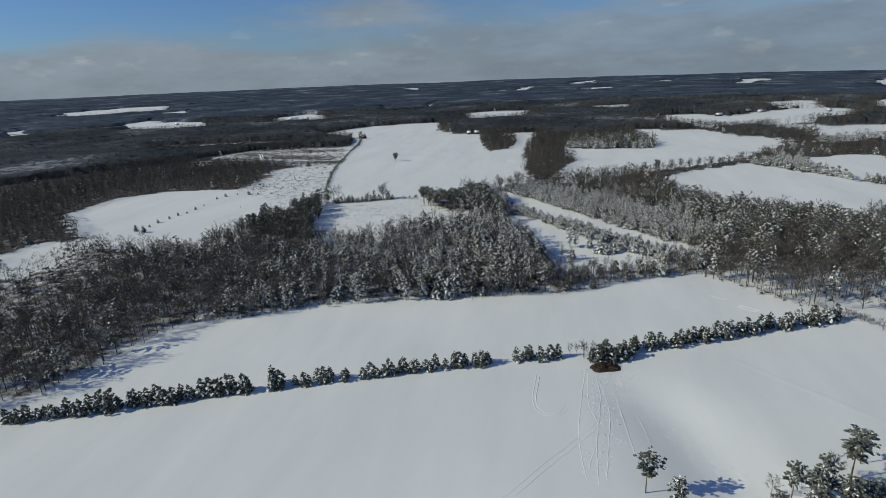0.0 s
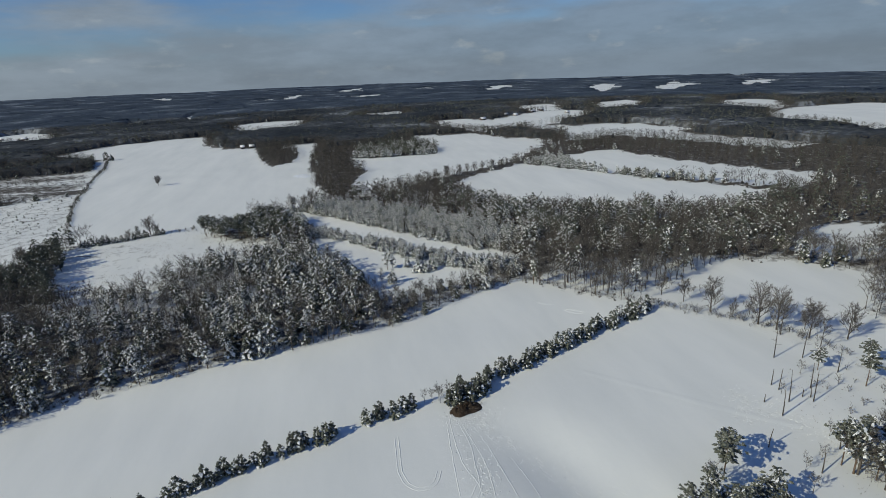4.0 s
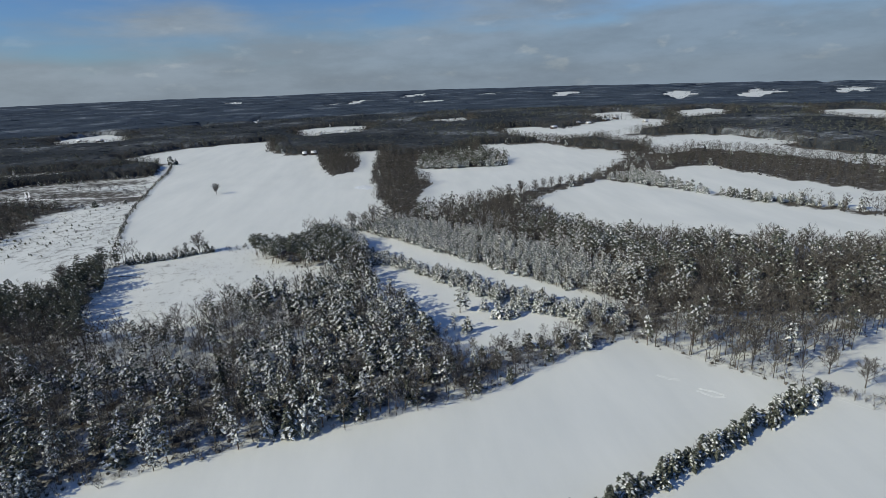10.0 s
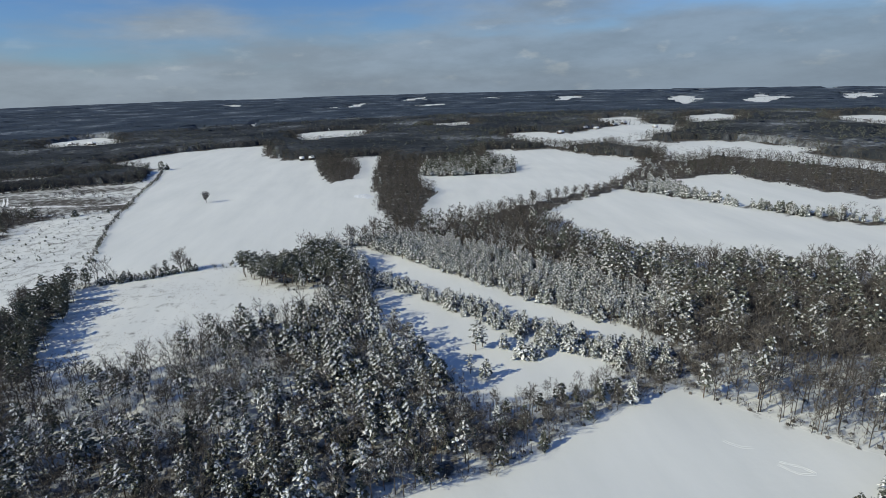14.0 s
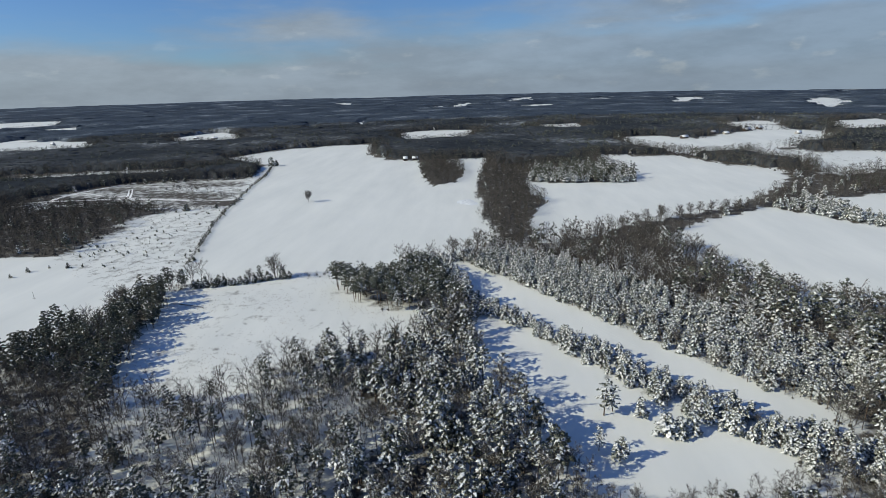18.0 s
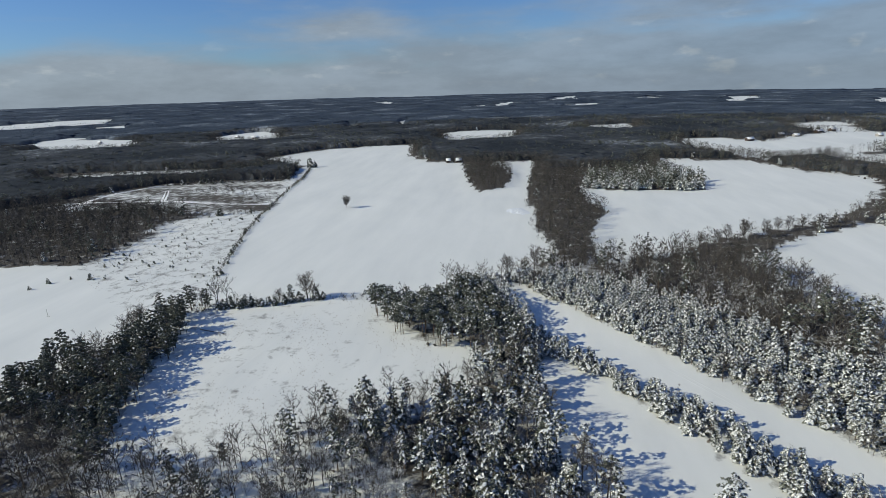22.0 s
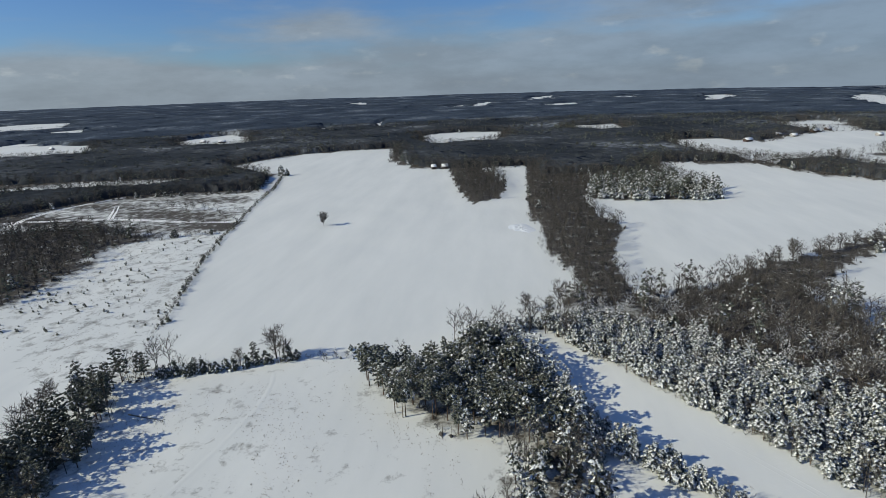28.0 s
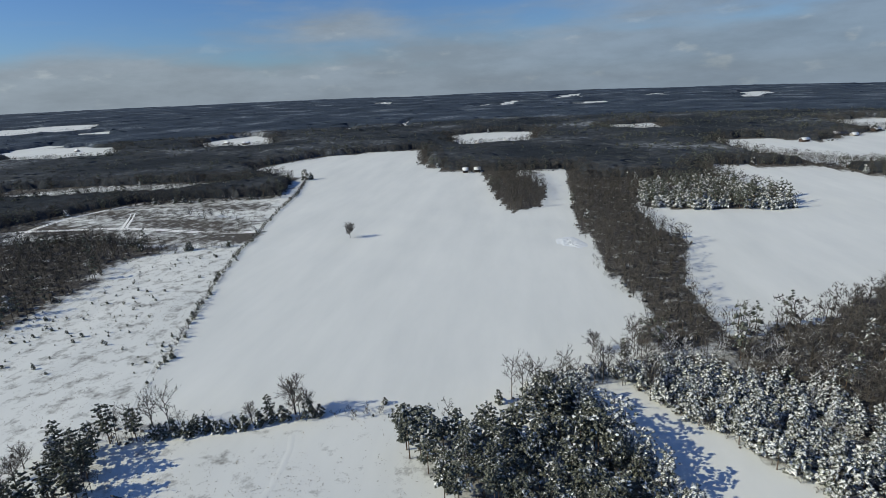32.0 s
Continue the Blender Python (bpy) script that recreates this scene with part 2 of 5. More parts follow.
def noise_node(nt, scale, detail=4.0, rough=0.6, coord=None):
    t = nt.nodes.new("ShaderNodeTexNoise")
    t.inputs["Scale"].default_value, t.inputs["Detail"].default_value, t.inputs["Roughness"].default_value = scale, detail, rough
    if coord:
        nt.links.new(coord, t.inputs["Vector"])
    return t


def ramp(nt, value, stops):
    r = nt.nodes.new("ShaderNodeValToRGB")
    e = r.color_ramp.elements
    while len(e) < len(stops):
        e.new(0.5)
    for el, (p, c) in zip(e, stops):
        el.position, el.color = p, (*c, 1)
    nt.links.new(value, r.inputs["Fac"])
    return r.outputs["Color"]


def mixed(nt, fac, a, b, mode="MIX"):
    m = nt.nodes.new("ShaderNodeMix")
    m.data_type, m.blend_type = "RGBA", mode
    for sock, v in ((m.inputs[0], fac), (m.inputs[6], a), (m.inputs[7], b)):
        if isinstance(v, (int, float)):
            sock.default_value = v
        elif isinstance(v, tuple):
            sock.default_value = (*v, 1)
        else:
            nt.links.new(v, sock)
    return m.outputs[2]


def snow_ground():
    m, nt, p = material("snow_ground")
    geo = nt.nodes.new("ShaderNodeNewGeometry").outputs["Position"]
    fine = noise_node(nt, 0.6, 6, 0.65, geo)
    streak = nt.nodes.new("ShaderNodeMapping")
    streak.inputs["Rotation"].default_value, streak.inputs["Scale"].default_value = (0, 0, 0.25), (1.0, 0.22, 1.0)
    nt.links.new(geo, streak.inputs[0])
    broad = noise_node(nt, 0.045, 6, 0.6, streak.outputs[0])
    white = ramp(nt, broad.outputs["Fac"], [(0.3, (0.725, 0.735, 0.722)), (0.7, (0.83, 0.832, 0.808))])
    # stubble, dead grass and litter that show through where the plan says so
    cover = nt.nodes.new("ShaderNodeAttribute")
    cover.attribute_name = "litter"
    blotch = noise_node(nt, 0.13, 9, 0.72, geo)
    m1 = nt.nodes.new("ShaderNodeMath")
    m1.operation = "MULTIPLY_ADD"
    nt.links.new(cover.outputs["Fac"], m1.inputs[0])
    m1.inputs[1].default_value = 0.55
    nt.links.new(blotch.outputs["Fac"], m1.inputs[2])
    show = nt.nodes.new("ShaderNodeMapRange")
    show.inputs["From Min"].default_value, show.inputs["From Max"].default_value = 0.78, 0.98
    nt.links.new(m1.outputs[0], show.inputs["Value"])
    straw = ramp(nt, fine.outputs["Fac"], [(0.35, (0.045, 0.040, 0.036)), (0.65, (0.145, 0.128, 0.110))])
    nt.links.new(mixed(nt, show.outputs[0], white, straw), p.inputs["Base Color"])
    p.inputs["Roughness"].default_value = 0.85
    p.inputs["Specular IOR Level"].default_value = 0.2
    drift = noise_node(nt, 0.12, 5, 0.55, geo)
    both = nt.nodes.new("ShaderNodeMath")
    both.operation = "MULTIPLY_ADD"
    nt.links.new(drift.outputs["Fac"], both.inputs[0])
    both.inputs[1].default_value = 2.5
    nt.links.new(fine.outputs["Fac"], both.inputs[2])
    bump = nt.nodes.new("ShaderNodeBump")
    bump.inputs["Strength"].default_value, bump.inputs["Distance"].default_value = 0.14, 0.25
    nt.links.new(both.outputs[0], bump.inputs["Height"])
    nt.links.new(bump.outputs[0], p.inputs["Normal"])
    return m


def plain(name, dark, light, scale, rough=0.9, snowy=0.0, frost=0.0):
    """A surface with grain at two scales; snowy: how much snow lies on what faces up; frost: rime caught in the foliage."""
    m, nt, p = material(name)
    geo = nt.nodes.new("ShaderNodeNewGeometry")
    a, b = noise_node(nt, scale, 5, 0.65, geo.outputs["Position"]), noise_node(nt, scale * 0.07, 3, 0.5, geo.outputs["Position"])
    half = nt.nodes.new("ShaderNodeMath")
    half.operation = "MULTIPLY_ADD"
    nt.links.new(b.outputs["Fac"], half.inputs[0])
    half.inputs[1].default_value = 0.7
    nt.links.new(a.outputs["Fac"], half.inputs[2])
    col = ramp(nt, half.outputs[0], [(0.62, dark), (1.05, light)])
    who = nt.nodes.new("ShaderNodeNewGeometry").outputs["Random Per Island"]
    vary = ramp(nt, who, [(0.0, (0.68, 0.69, 0.70)), (1.0, (1.45, 1.40, 1.35))])
    col = mixed(nt, 1.0, col, vary, "MULTIPLY")
    if frost:
        specks = noise_node(nt, 2.2, 4, 0.75, geo.outputs["Position"])
        span = nt.nodes.new("ShaderNodeMapRange")
        span.inputs["From Min"].default_value, span.inputs["From Max"].default_value = 0.72 - 0.4 * frost, 0.82 - 0.4 * frost
        nt.links.new(specks.outputs["Fac"], span.inputs["Value"])
        half_white = nt.nodes.new("ShaderNodeMath")
        half_white.operation, half_white.inputs[1].default_value = "MULTIPLY", 0.85
        nt.links.new(span.outputs[0], half_white.inputs[0])
        col = mixed(nt, half_white.outputs[0], col, (0.70, 0.72, 0.74))
    if snowy:
        up = nt.nodes.new("ShaderNodeSeparateXYZ")
        nt.links.new(geo.outputs["Normal"], up.inputs[0])
        s = nt.nodes.new("ShaderNodeMath")
        s.operation = "MULTIPLY_ADD"
        nt.links.new(up.outputs["Z"], s.inputs[0])
        s.inputs[1].default_value = 0.5
        nt.links.new(a.outputs["Fac"], s.inputs[2])
        f = nt.nodes.new("ShaderNodeMapRange")
        f.inputs["From Min"].default_value, f.inputs["From Max"].default_value = 1.05 - snowy * 0.5, 1.2 - snowy * 0.5
        nt.links.new(s.outputs[0], f.inputs["Value"])
        col = mixed(nt, f.outputs[0], col, (0.78, 0.80, 0.83))
    nt.links.new(col, p.inputs["Base Color"])
    p.inputs["Roughness"].default_value = rough
    p.inputs["Specular IOR Level"].default_value = 0.2
    return m


SNOW_GROUND = snow_ground()
NEEDLES = plain("pine_needles", (0.058, 0.066, 0.055), (0.145, 0.155, 0.128), 1.5, frost=0.38)
FROSTED = plain("frosted_needles", (0.048, 0.056, 0.048), (0.150, 0.163, 0.138), 1.5, frost=0.56)
CEDAR = plain("cedar_foliage", (0.046, 0.053, 0.045), (0.128, 0.138, 0.112), 1.5, frost=0.32)
SNOW = plain("tree_snow", (0.66, 0.68, 0.71), (0.82, 0.83, 0.84), 2.0)
PINE_BARK = plain("pine_bark", (0.05, 0.035, 0.028), (0.16, 0.115, 0.085), 3.0, snowy=0.4)
BARK = plain("grey_bark", (0.034, 0.030, 0.027), (0.115, 0.10, 0.088), 3.0, snowy=0.2)
BELT_TWIG = plain("dark_twigs", (0.036, 0.034, 0.032), (0.105, 0.097, 0.088), 0.7)
# distance haze mixed into the twig colour: slight on far, bluer on horizon crowns
HAZED_FAR_TWIG = plain("hazed_far_twigs", (0.031, 0.035, 0.040), (0.090, 0.096, 0.104), 0.5)
HAZED_RIM_TWIG = plain("hazed_rim_twigs", (0.036, 0.049, 0.071), (0.085, 0.106, 0.142), 0.5)
TWIG = plain("brown_twigs", (0.053, 0.049, 0.046), (0.150, 0.138, 0.128), 1.0)
def canopy_material(name, tones):
    """Bare crowns seen from afar: mottled, with the snowy floor glinting through in places; the tones carry painted
    haze.
    """
    m, nt, p = material(name)
    geo = nt.nodes.new("ShaderNodeNewGeometry").outputs["Position"]
    stretch = nt.nodes.new("ShaderNodeMapping")
    stretch.inputs["Scale"].default_value = (0.85, 0.75, 0.3)
    nt.links.new(geo, stretch.inputs[0])
    crowns = noise_node(nt, 0.14, 5, 0.6, stretch.outputs[0])
    stands = noise_node(nt, 0.0075, 5, 0.55, stretch.outputs[0])
    sum_ = nt.nodes.new("ShaderNodeMath")
    sum_.operation = "MULTIPLY_ADD"
    nt.links.new(stands.outputs["Fac"], sum_.inputs[0])
    sum_.inputs[1].default_value = 2.2
    nt.links.new(crowns.outputs["Fac"], sum_.inputs[2])
    span = nt.nodes.new("ShaderNodeMapRange")
    span.inputs["From Min"].default_value, span.inputs["From Max"].default_value = 1.22, 2.08
    nt.links.new(sum_.outputs[0], span.inputs["Value"])
    col = ramp(nt, span.outputs[0], list(zip((0.12, 0.48, 0.72, 0.95), tones)))
    nt.links.new(col, p.inputs["Base Color"])
    p.inputs["Roughness"].default_value, p.inputs["Specular IOR Level"].default_value = 0.95, 0.1
    return m


# aerial haze is painted into these base tones, more strongly in the second set
HAZED_CANOPY = canopy_material("hazed_far_canopy", [(0.026, 0.031, 0.037), (0.046, 0.051, 0.058), (0.085, 0.092, 0.101), (0.28, 0.295, 0.315)])
HAZED_RIM_CANOPY = canopy_material("hazed_horizon_canopy", [(0.036, 0.048, 0.068), (0.054, 0.070, 0.096), (0.085, 0.105, 0.135), (0.25, 0.275, 0.31)])


# ---- meshes from arrays ----
def mesh_of(name, verts, tris, slots, mats):
    me = bpy.data.meshes.new(name)
    nv, nf = len(verts), len(tris)
    me.vertices.add(nv)
    me.vertices.foreach_set("co", np.asarray(verts, np.float32).ravel())
    me.loops.add(nf * 3)
    me.loops.foreach_set("vertex_index", np.asarray(tris, np.int32).ravel())
    me.polygons.add(nf)
    me.polygons.foreach_set("loop_start", np.arange(0, nf * 3, 3, dtype=np.int32))
    for m in mats:
        me.materials.append(m)
    me.polygons.foreach_set("material_index", np.asarray(slots, np.int32))
    me.update(calc_edges=True)
    return me


OCT_V = np.array([(1.0, 0, 0), (0, 1, 0), (-1, 0, 0), (0, -1, 0), (0, 0, 1), (0, 0, -1)])
OCT_T = np.array([(0, 1, 4), (1, 2, 4), (2, 3, 4), (3, 0, 4), (1, 0, 5), (2, 1, 5), (3, 2, 5), (0, 3, 5)])


class Bag:
    """Collects triangles with material slots."""

    def __init__(self):
        self.v, self.t, self.s, self.n = [], [], [], 0

    def put(self, verts, tris, slot):
        self.v.append(np.asarray(verts, float).reshape(-1, 3))
        tris = np.asarray(tris, int).reshape(-1, 3)
        self.t.append(tris + self.n)
        self.s.append(np.full(len(tris), slot))
        self.n += len(self.v[-1])

    def arrays(self):
        return np.concatenate(self.v), np.concatenate(self.t), np.concatenate(self.s)

    def stick(self, a, b, ra, rb, slot, sides=4):
        """A tapered limb from a to b."""
        a, b = np.asarray(a, float), np.asarray(b, float)
        d = b - a
        d = d / (np.linalg.norm(d) + 1e-9)
        u = np.cross(d, (0.31, 0.77, 0.2) if abs(d[2]) > 0.8 else (0, 0, 1))
        u /= np.linalg.norm(u)
        w = np.cross(d, u)
        ang = np.arange(sides) * 2 * np.pi / sides
        ring = np.cos(ang)[:, None] * u + np.sin(ang)[:, None] * w
        v = np.concatenate([a + ring * ra, b + ring * rb])
        i = np.arange(sides)
        j = (i + 1) % sides
        self.put(v, np.concatenate([np.stack([i, j, i + sides], 1), np.stack([j, j + sides, i + sides], 1)]), slot)

    def lump(self, c, r, rng, slot, out=(1.0, 0.0), shape=(1.25, 0.85, 0.62), droop=0.3):
        """A ragged mass of foliage round a bough, drawn out along it and hanging at the tip."""
        v = OCT_V * (0.62 + 0.72 * rng.rand(6))[:, None] * shape
        a = rng.rand() * 0.8 - 0.4
        u = np.array([out[0] * np.cos(a) - out[1] * np.sin(a), out[0] * np.sin(a) + out[1] * np.cos(a)])
        x, y = v[:, 0] * u[0] - v[:, 1] * u[1], v[:, 0] * u[1] + v[:, 1] * u[0]
        self.put(np.stack([x, y, v[:, 2] - droop * v[:, 0]], 1) * r + c, OCT_T, slot)

    def spray(self, c, r, rng, slot, count=8, up=0.15, flat=0.8, width=0.34):
        """Tufts of needles, or of snow, that stand out on all sides of a bough."""
        d = rng.randn(count, 3)
        d /= np.linalg.norm(d, axis=1, keepdims=True)
        d[:, 2] = d[:, 2] * flat + up
        side = np.cross(d, rng.randn(count, 3))
        side *= (width * (0.7 + 0.6 * rng.rand(count)) / (np.linalg.norm(side, axis=1) + 1e-9))[:, None]
        ln = (0.75 + 0.55 * rng.rand(count))[:, None]
        v = np.stack([d * ln * 0.25 - side, d * ln * 0.25 + side, d * ln], 1).reshape(-1, 3) * r + c
        self.put(v, np.arange(count * 3), slot)

    def tuft(self, c, r, rng, slot, points=6, droop=0.35, lean=None, along=None):
        """A ragged fan of foliage, its rim hanging, drawn out along a branch."""
        k = np.arange(points)
        ang = (k + rng.rand(points) * 0.7) * 2 * np.pi / points
        rad = r * np.where(k % 2, 0.55, 1.1) * (0.7 + 0.6 * rng.rand(points))
        rim = np.stack([np.cos(ang) * rad, np.sin(ang) * rad, -droop * rad * (0.4 + rng.rand(points))], 1)
        if along is not None:
            u = np.asarray(along[:2])
            w = np.array([-u[1], u[0]])
            rim[:, :2] = np.outer(rim[:, :2] @ u, u) * 1.15 + np.outer(rim[:, :2] @ w, w) * 0.88
        rim[:, 2] += rim[:, :2] @ (rng.randn(2) * 0.3)
        if lean is not None:
            rim[:, 2] -= rim[:, :2] @ lean
        v = np.concatenate([[[0, 0, 0.25 * r]], rim]) + c
        self.put(v, np.stack([np.zeros(points, int), k + 1, (k + 1) % points + 1], 1), slot)


# ---- kinds of trees; each stands at the origin in metres, snow lies thickest on its windward side ----
WIND = np.array([-0.55, -0.83])


def pine(seed, h=13.0, low=0.30, boughs=30, per=2, snow=0.6, size=0.8, wide=0.225, fine=True, flat=0.0):
    """Trunk arrays and crown arrays of a pine. Slots: 0 bark; 0 needles, 1 snow."""
    rng = np.random.RandomState(seed)
    wood, crown = Bag(), Bag()
    bend = rng.randn(2) * 0.03 * h
    at = lambda s: np.array([bend[0] * s * s, bend[1] * s * s, h * s])  # noqa: E731
    for k in range(3):
        wood.stick(at(k * 0.32), at((k + 1) * 0.32), 0.19 * (1.08 - k / 3), 0.19 * (1.08 - (k + 1) / 3), 0, 5 if fine else 3)
    if fine:
        for k in range(4):
            a = rng.rand() * 6.28
            p0 = at(low * (0.45 + 0.5 * rng.rand()))
            wood.stick(p0, p0 + np.array([np.cos(a), np.sin(a), 0.1]) * (0.8 + rng.rand()), 0.04, 0.015, 0, 3)
    # a few heavy limbs make the outline uneven
    drift = rng.rand(2) * 6.28
    lobes = [(rng.rand() * 6.28, low + (0.9 - low) * rng.rand()) for _ in range(3)]
    for k in range(boughs):
        s = low + (0.99 - low) * (k + 0.8 * rng.rand()) / boughs
        q = (s - low) / (1 - low)
        a = k * 2.4 + rng.rand() * 0.9
        swell = 1 + 0.35 * sum(max(0.0, math.cos(a - la)) * math.exp(-(((s - ls) / 0.13) ** 2)) for la, ls in lobes)
        reach = h * wide * (0.16 + (1.35 + flat) * q**0.5 * (1.04 - q) ** (0.75 - 0.35 * flat)) * (0.6 + 0.5 * rng.rand()) * swell
        out = np.array([np.cos(a), np.sin(a), 0])
        tip = at(s) + out * reach + np.array([0, 0, reach * (0.28 - 0.35 * (1 - q))])
        if fine:
            wood.stick(at(s - 0.015), tip, 0.05, 0.015, 0, 3)
        for j in range(per):
            u = 1 - j * (0.95 / max(per, 2)) * (0.8 + 0.4 * rng.rand())
            c = at(s) + (tip - at(s)) * u + rng.randn(3) * 0.3 * size
            r = size * (0.7 + 0.6 * rng.rand()) * (0.78 + 0.4 * (1 - q))
            crown.lump(c, r * 0.78, rng, 0, out, (1.2, 0.9, 0.62), 0.3)
            crown.spray(c, r, rng, 0, 8 if fine else 6, 0.12, 0.7, 0.27)
            face = 0.5 + 0.62 * (out[:2] @ WIND)
            if rng.rand() < snow * (0.4 + face) * (1 + 0.9 * math.sin(2 * a + drift[0] + 5 * s) * math.sin(15 * s + drift[1])):
                top = c + np.array([*(WIND * 0.30 * r + out[:2] * 0.12 * r), 0.30 * r])
                crown.tuft(top, r * ((0.55 if fine else 0.42) + 0.22 * rng.rand()), rng, 1, 5, 0.42, out[:2] * 0.3 + WIND * 0.35, out)
                crown.spray(top, r * 0.72, rng, 1, 5 if fine else 7, 0.25, 0.5, 0.36)
    return wood.arrays(), crown.arrays()


def cedar(seed, h=6.0, lumps=44, snow=0.55, wide=0.33, size=0.62, fine=True):
    """A dense evergreen with an uneven rounded head, green to the ground."""
    rng = np.random.RandomState(seed)
    wood, crown = Bag(), Bag()
    wood.stick((0, 0, 0), (0, 0, h * 0.85), 0.12, 0.03, 0, 5 if fine else 3)
    lobes = rng.rand(4) * 6.28
    heads = [(0.0, 0.0, 1.0)] + [(0.42 * h * wide * np.cos(a), 0.42 * h * wide * np.sin(a), 0.66 + 0.25 * rng.rand()) for a in rng.rand(2) * 6.28]
    for k in range(lumps):
        hx, hy, hh = heads[0] if rng.rand() < 0.6 else heads[1 + k % 2]
        s = 0.06 + 0.9 * (k + rng.rand()) / lumps
        a = k * 2.4 + rng.rand()
        uneven = 1 + 0.22 * np.sin(2 * a + lobes[0]) + 0.2 * np.sin(8 * s + lobes[1] + a)
        reach = h * wide * (1.0 if hh == 1.0 else 0.7) * uneven * (1.02 - s) ** 0.55 * min(1, 0.65 + 2.2 * s) * (0.5 + 0.45 * rng.rand())
        out = np.array([np.cos(a), np.sin(a), 0])
        c = out * reach + np.array([hx, hy, h * hh * s])
        r = size * (0.7 + 0.65 * rng.rand()) * (1.2 - 0.5 * s)
        crown.lump(c, r * 0.82, rng, 0, out, (1.1, 0.95, 0.8), 0.45)
        crown.spray(c, r, rng, 0, 8 if fine else 6, 0.15, 0.9, 0.27)
        if rng.rand() < snow * (0.85 + 0.62 * (out[:2] @ WIND)) * (1 + 0.8 * math.sin(2 * a + lobes[2] + 4 * s) * math.sin(9 * s + lobes[3])):
            top = c + out * 0.2 * r + (WIND[0] * 0.24 * r, WIND[1] * 0.24 * r, 0.34 * r)
            crown.tuft(top, r * ((0.52 if fine else 0.42) + 0.22 * rng.rand()), rng, 1, 5, 0.5, out[:2] * 0.45 + WIND * 0.25, out)
            crown.spray(top, r * 0.7, rng, 1, 5 if fine else 7, 0.25, 0.55, 0.36)
    return wood.arrays(), crown.arrays()


def bare(seed, h=13.0, limbs=9, twigs=5, fine=5, wide=0.25, thick=1.0, start=0.3, snow=0.12, fat=1.0, lite=False):
    """A leafless tree. Trunk arrays (0 bark) and crown of twigs (0 twig, 1 snow)."""
    rng = np.random.RandomState(seed)
    wood, crown = Bag(), Bag()
    bend = rng.randn(2) * 0.04 * h
    at = lambda s: np.array([bend[0] * s * s, bend[1] * s * s, h * s])  # noqa: E731
    t = 0.17 * h / 13 * thick
    for k in range(2 if lite else 4):
        g = 0.44 if lite else 0.22
        wood.stick(at(k * g), at((k + 1) * g), t * (1.05 - 1.1 * k * g), t * (1.05 - 1.1 * (k + 1) * g), 0, 3 if lite else 5)

    def sliver(p0, p1, w, slot):
        side = np.cross(p1 - p0, rng.randn(3))
        side = side / (np.linalg.norm(side) + 1e-9) * w
        crown.put([p0 - side, p0 + side, p1], [[0, 1, 2]], slot)

    for k in range(limbs):
        s = start + (0.88 - start) * (k + 0.5 * rng.rand()) / limbs
        a = k * 2.4 + rng.rand()
        ln = h * wide * (1.2 - 0.75 * (s - start)) * (0.7 + 0.5 * rng.rand())
        d = np.array([np.cos(a), np.sin(a), 0.8 + 0.8 * rng.rand()])
        d = d / np.linalg.norm(d)
        p0 = at(s)
        p1 = p0 + d * ln
        if lite:
            sliver(p0, p1, 0.09 * fat, 0)
        else:
            wood.stick(p0, p1, t * 0.45 * (1.15 - s), 0.03 * thick, 0, 3)
        for j in range(twigs):
            b0 = p0 + (p1 - p0) * (0.25 + 0.75 * (j + rng.rand()) / twigs)
            e = d + rng.randn(3) * 0.5 + (0, 0, 0.35)
            e = e / np.linalg.norm(e)
            b1 = b0 + e * ln * (0.35 + 0.3 * rng.rand())
            sliver(b0, b1, 0.055 * fat, 1 if rng.rand() < snow else 0)
            for i in range(fine):
                g = b0 + (b1 - b0) * (0.2 + 0.8 * rng.rand())
                e2 = e * 0.8 + rng.randn(3) * 0.75 + (0, 0, 0.15)
                sliver(g, g + e2 / np.linalg.norm(e2) * ln * (0.22 + 0.25 * rng.rand()), 0.042 * fat, 1 if rng.rand() < snow else 0)
    return wood.arrays(), crown.arrays()


def far_bare(seed, h=13.0, slivers=42, wide=0.30, low=0.34, fat=0.22, brush=1, stem=True):
    """A leafless tree for the distance: stem, a rounded fan of twigs, brush at its foot."""
    rng = np.random.RandomState(seed)
    wood, crown = Bag(), Bag()
    if stem:
        wood.stick((0, 0, 0), (0, 0, h * 0.6), 0.2, 0.1, 0, 3)
    else:
        wood.put([(-0.2, 0, 0), (0.2, 0, 0), (0, 0, h * 0.5)], [(0, 1, 2)], 0)
    for k in range(slivers):
        s = low + (0.98 - low) * rng.rand() ** 0.8
        q = (s - low) / (1 - low)
        a = rng.rand() * 6.28
        reach = h * wide * (0.25 + 1.45 * q**0.5 * (1.02 - q) ** 0.5) * (0.55 + 0.45 * rng.rand())
        tip = np.array([np.cos(a) * reach, np.sin(a) * reach, h * s])
        ln = h * (0.07 + 0.08 * rng.rand())
        foot = tip - (np.array([np.cos(a) * 0.7, np.sin(a) * 0.7, 0.75]) + rng.randn(3) * 0.3) * ln
        side = rng.randn(3)
        side = side / np.linalg.norm(side) * fat * (0.6 + 0.7 * rng.rand())
        crown.put([foot - side, foot + side, tip], [[0, 1, 2]], 0)
    for k in range(brush):
        a, d = rng.rand() * 6.28, h * 0.22 * rng.rand() + 0.8
        crown.tuft(np.array([np.cos(a) * d, np.sin(a) * d, h * (0.06 + 0.08 * rng.rand())]), h * (0.12 + 0.06 * rng.rand()), rng, 0, 6, 0.8)
    return wood.arrays(), crown.arrays()


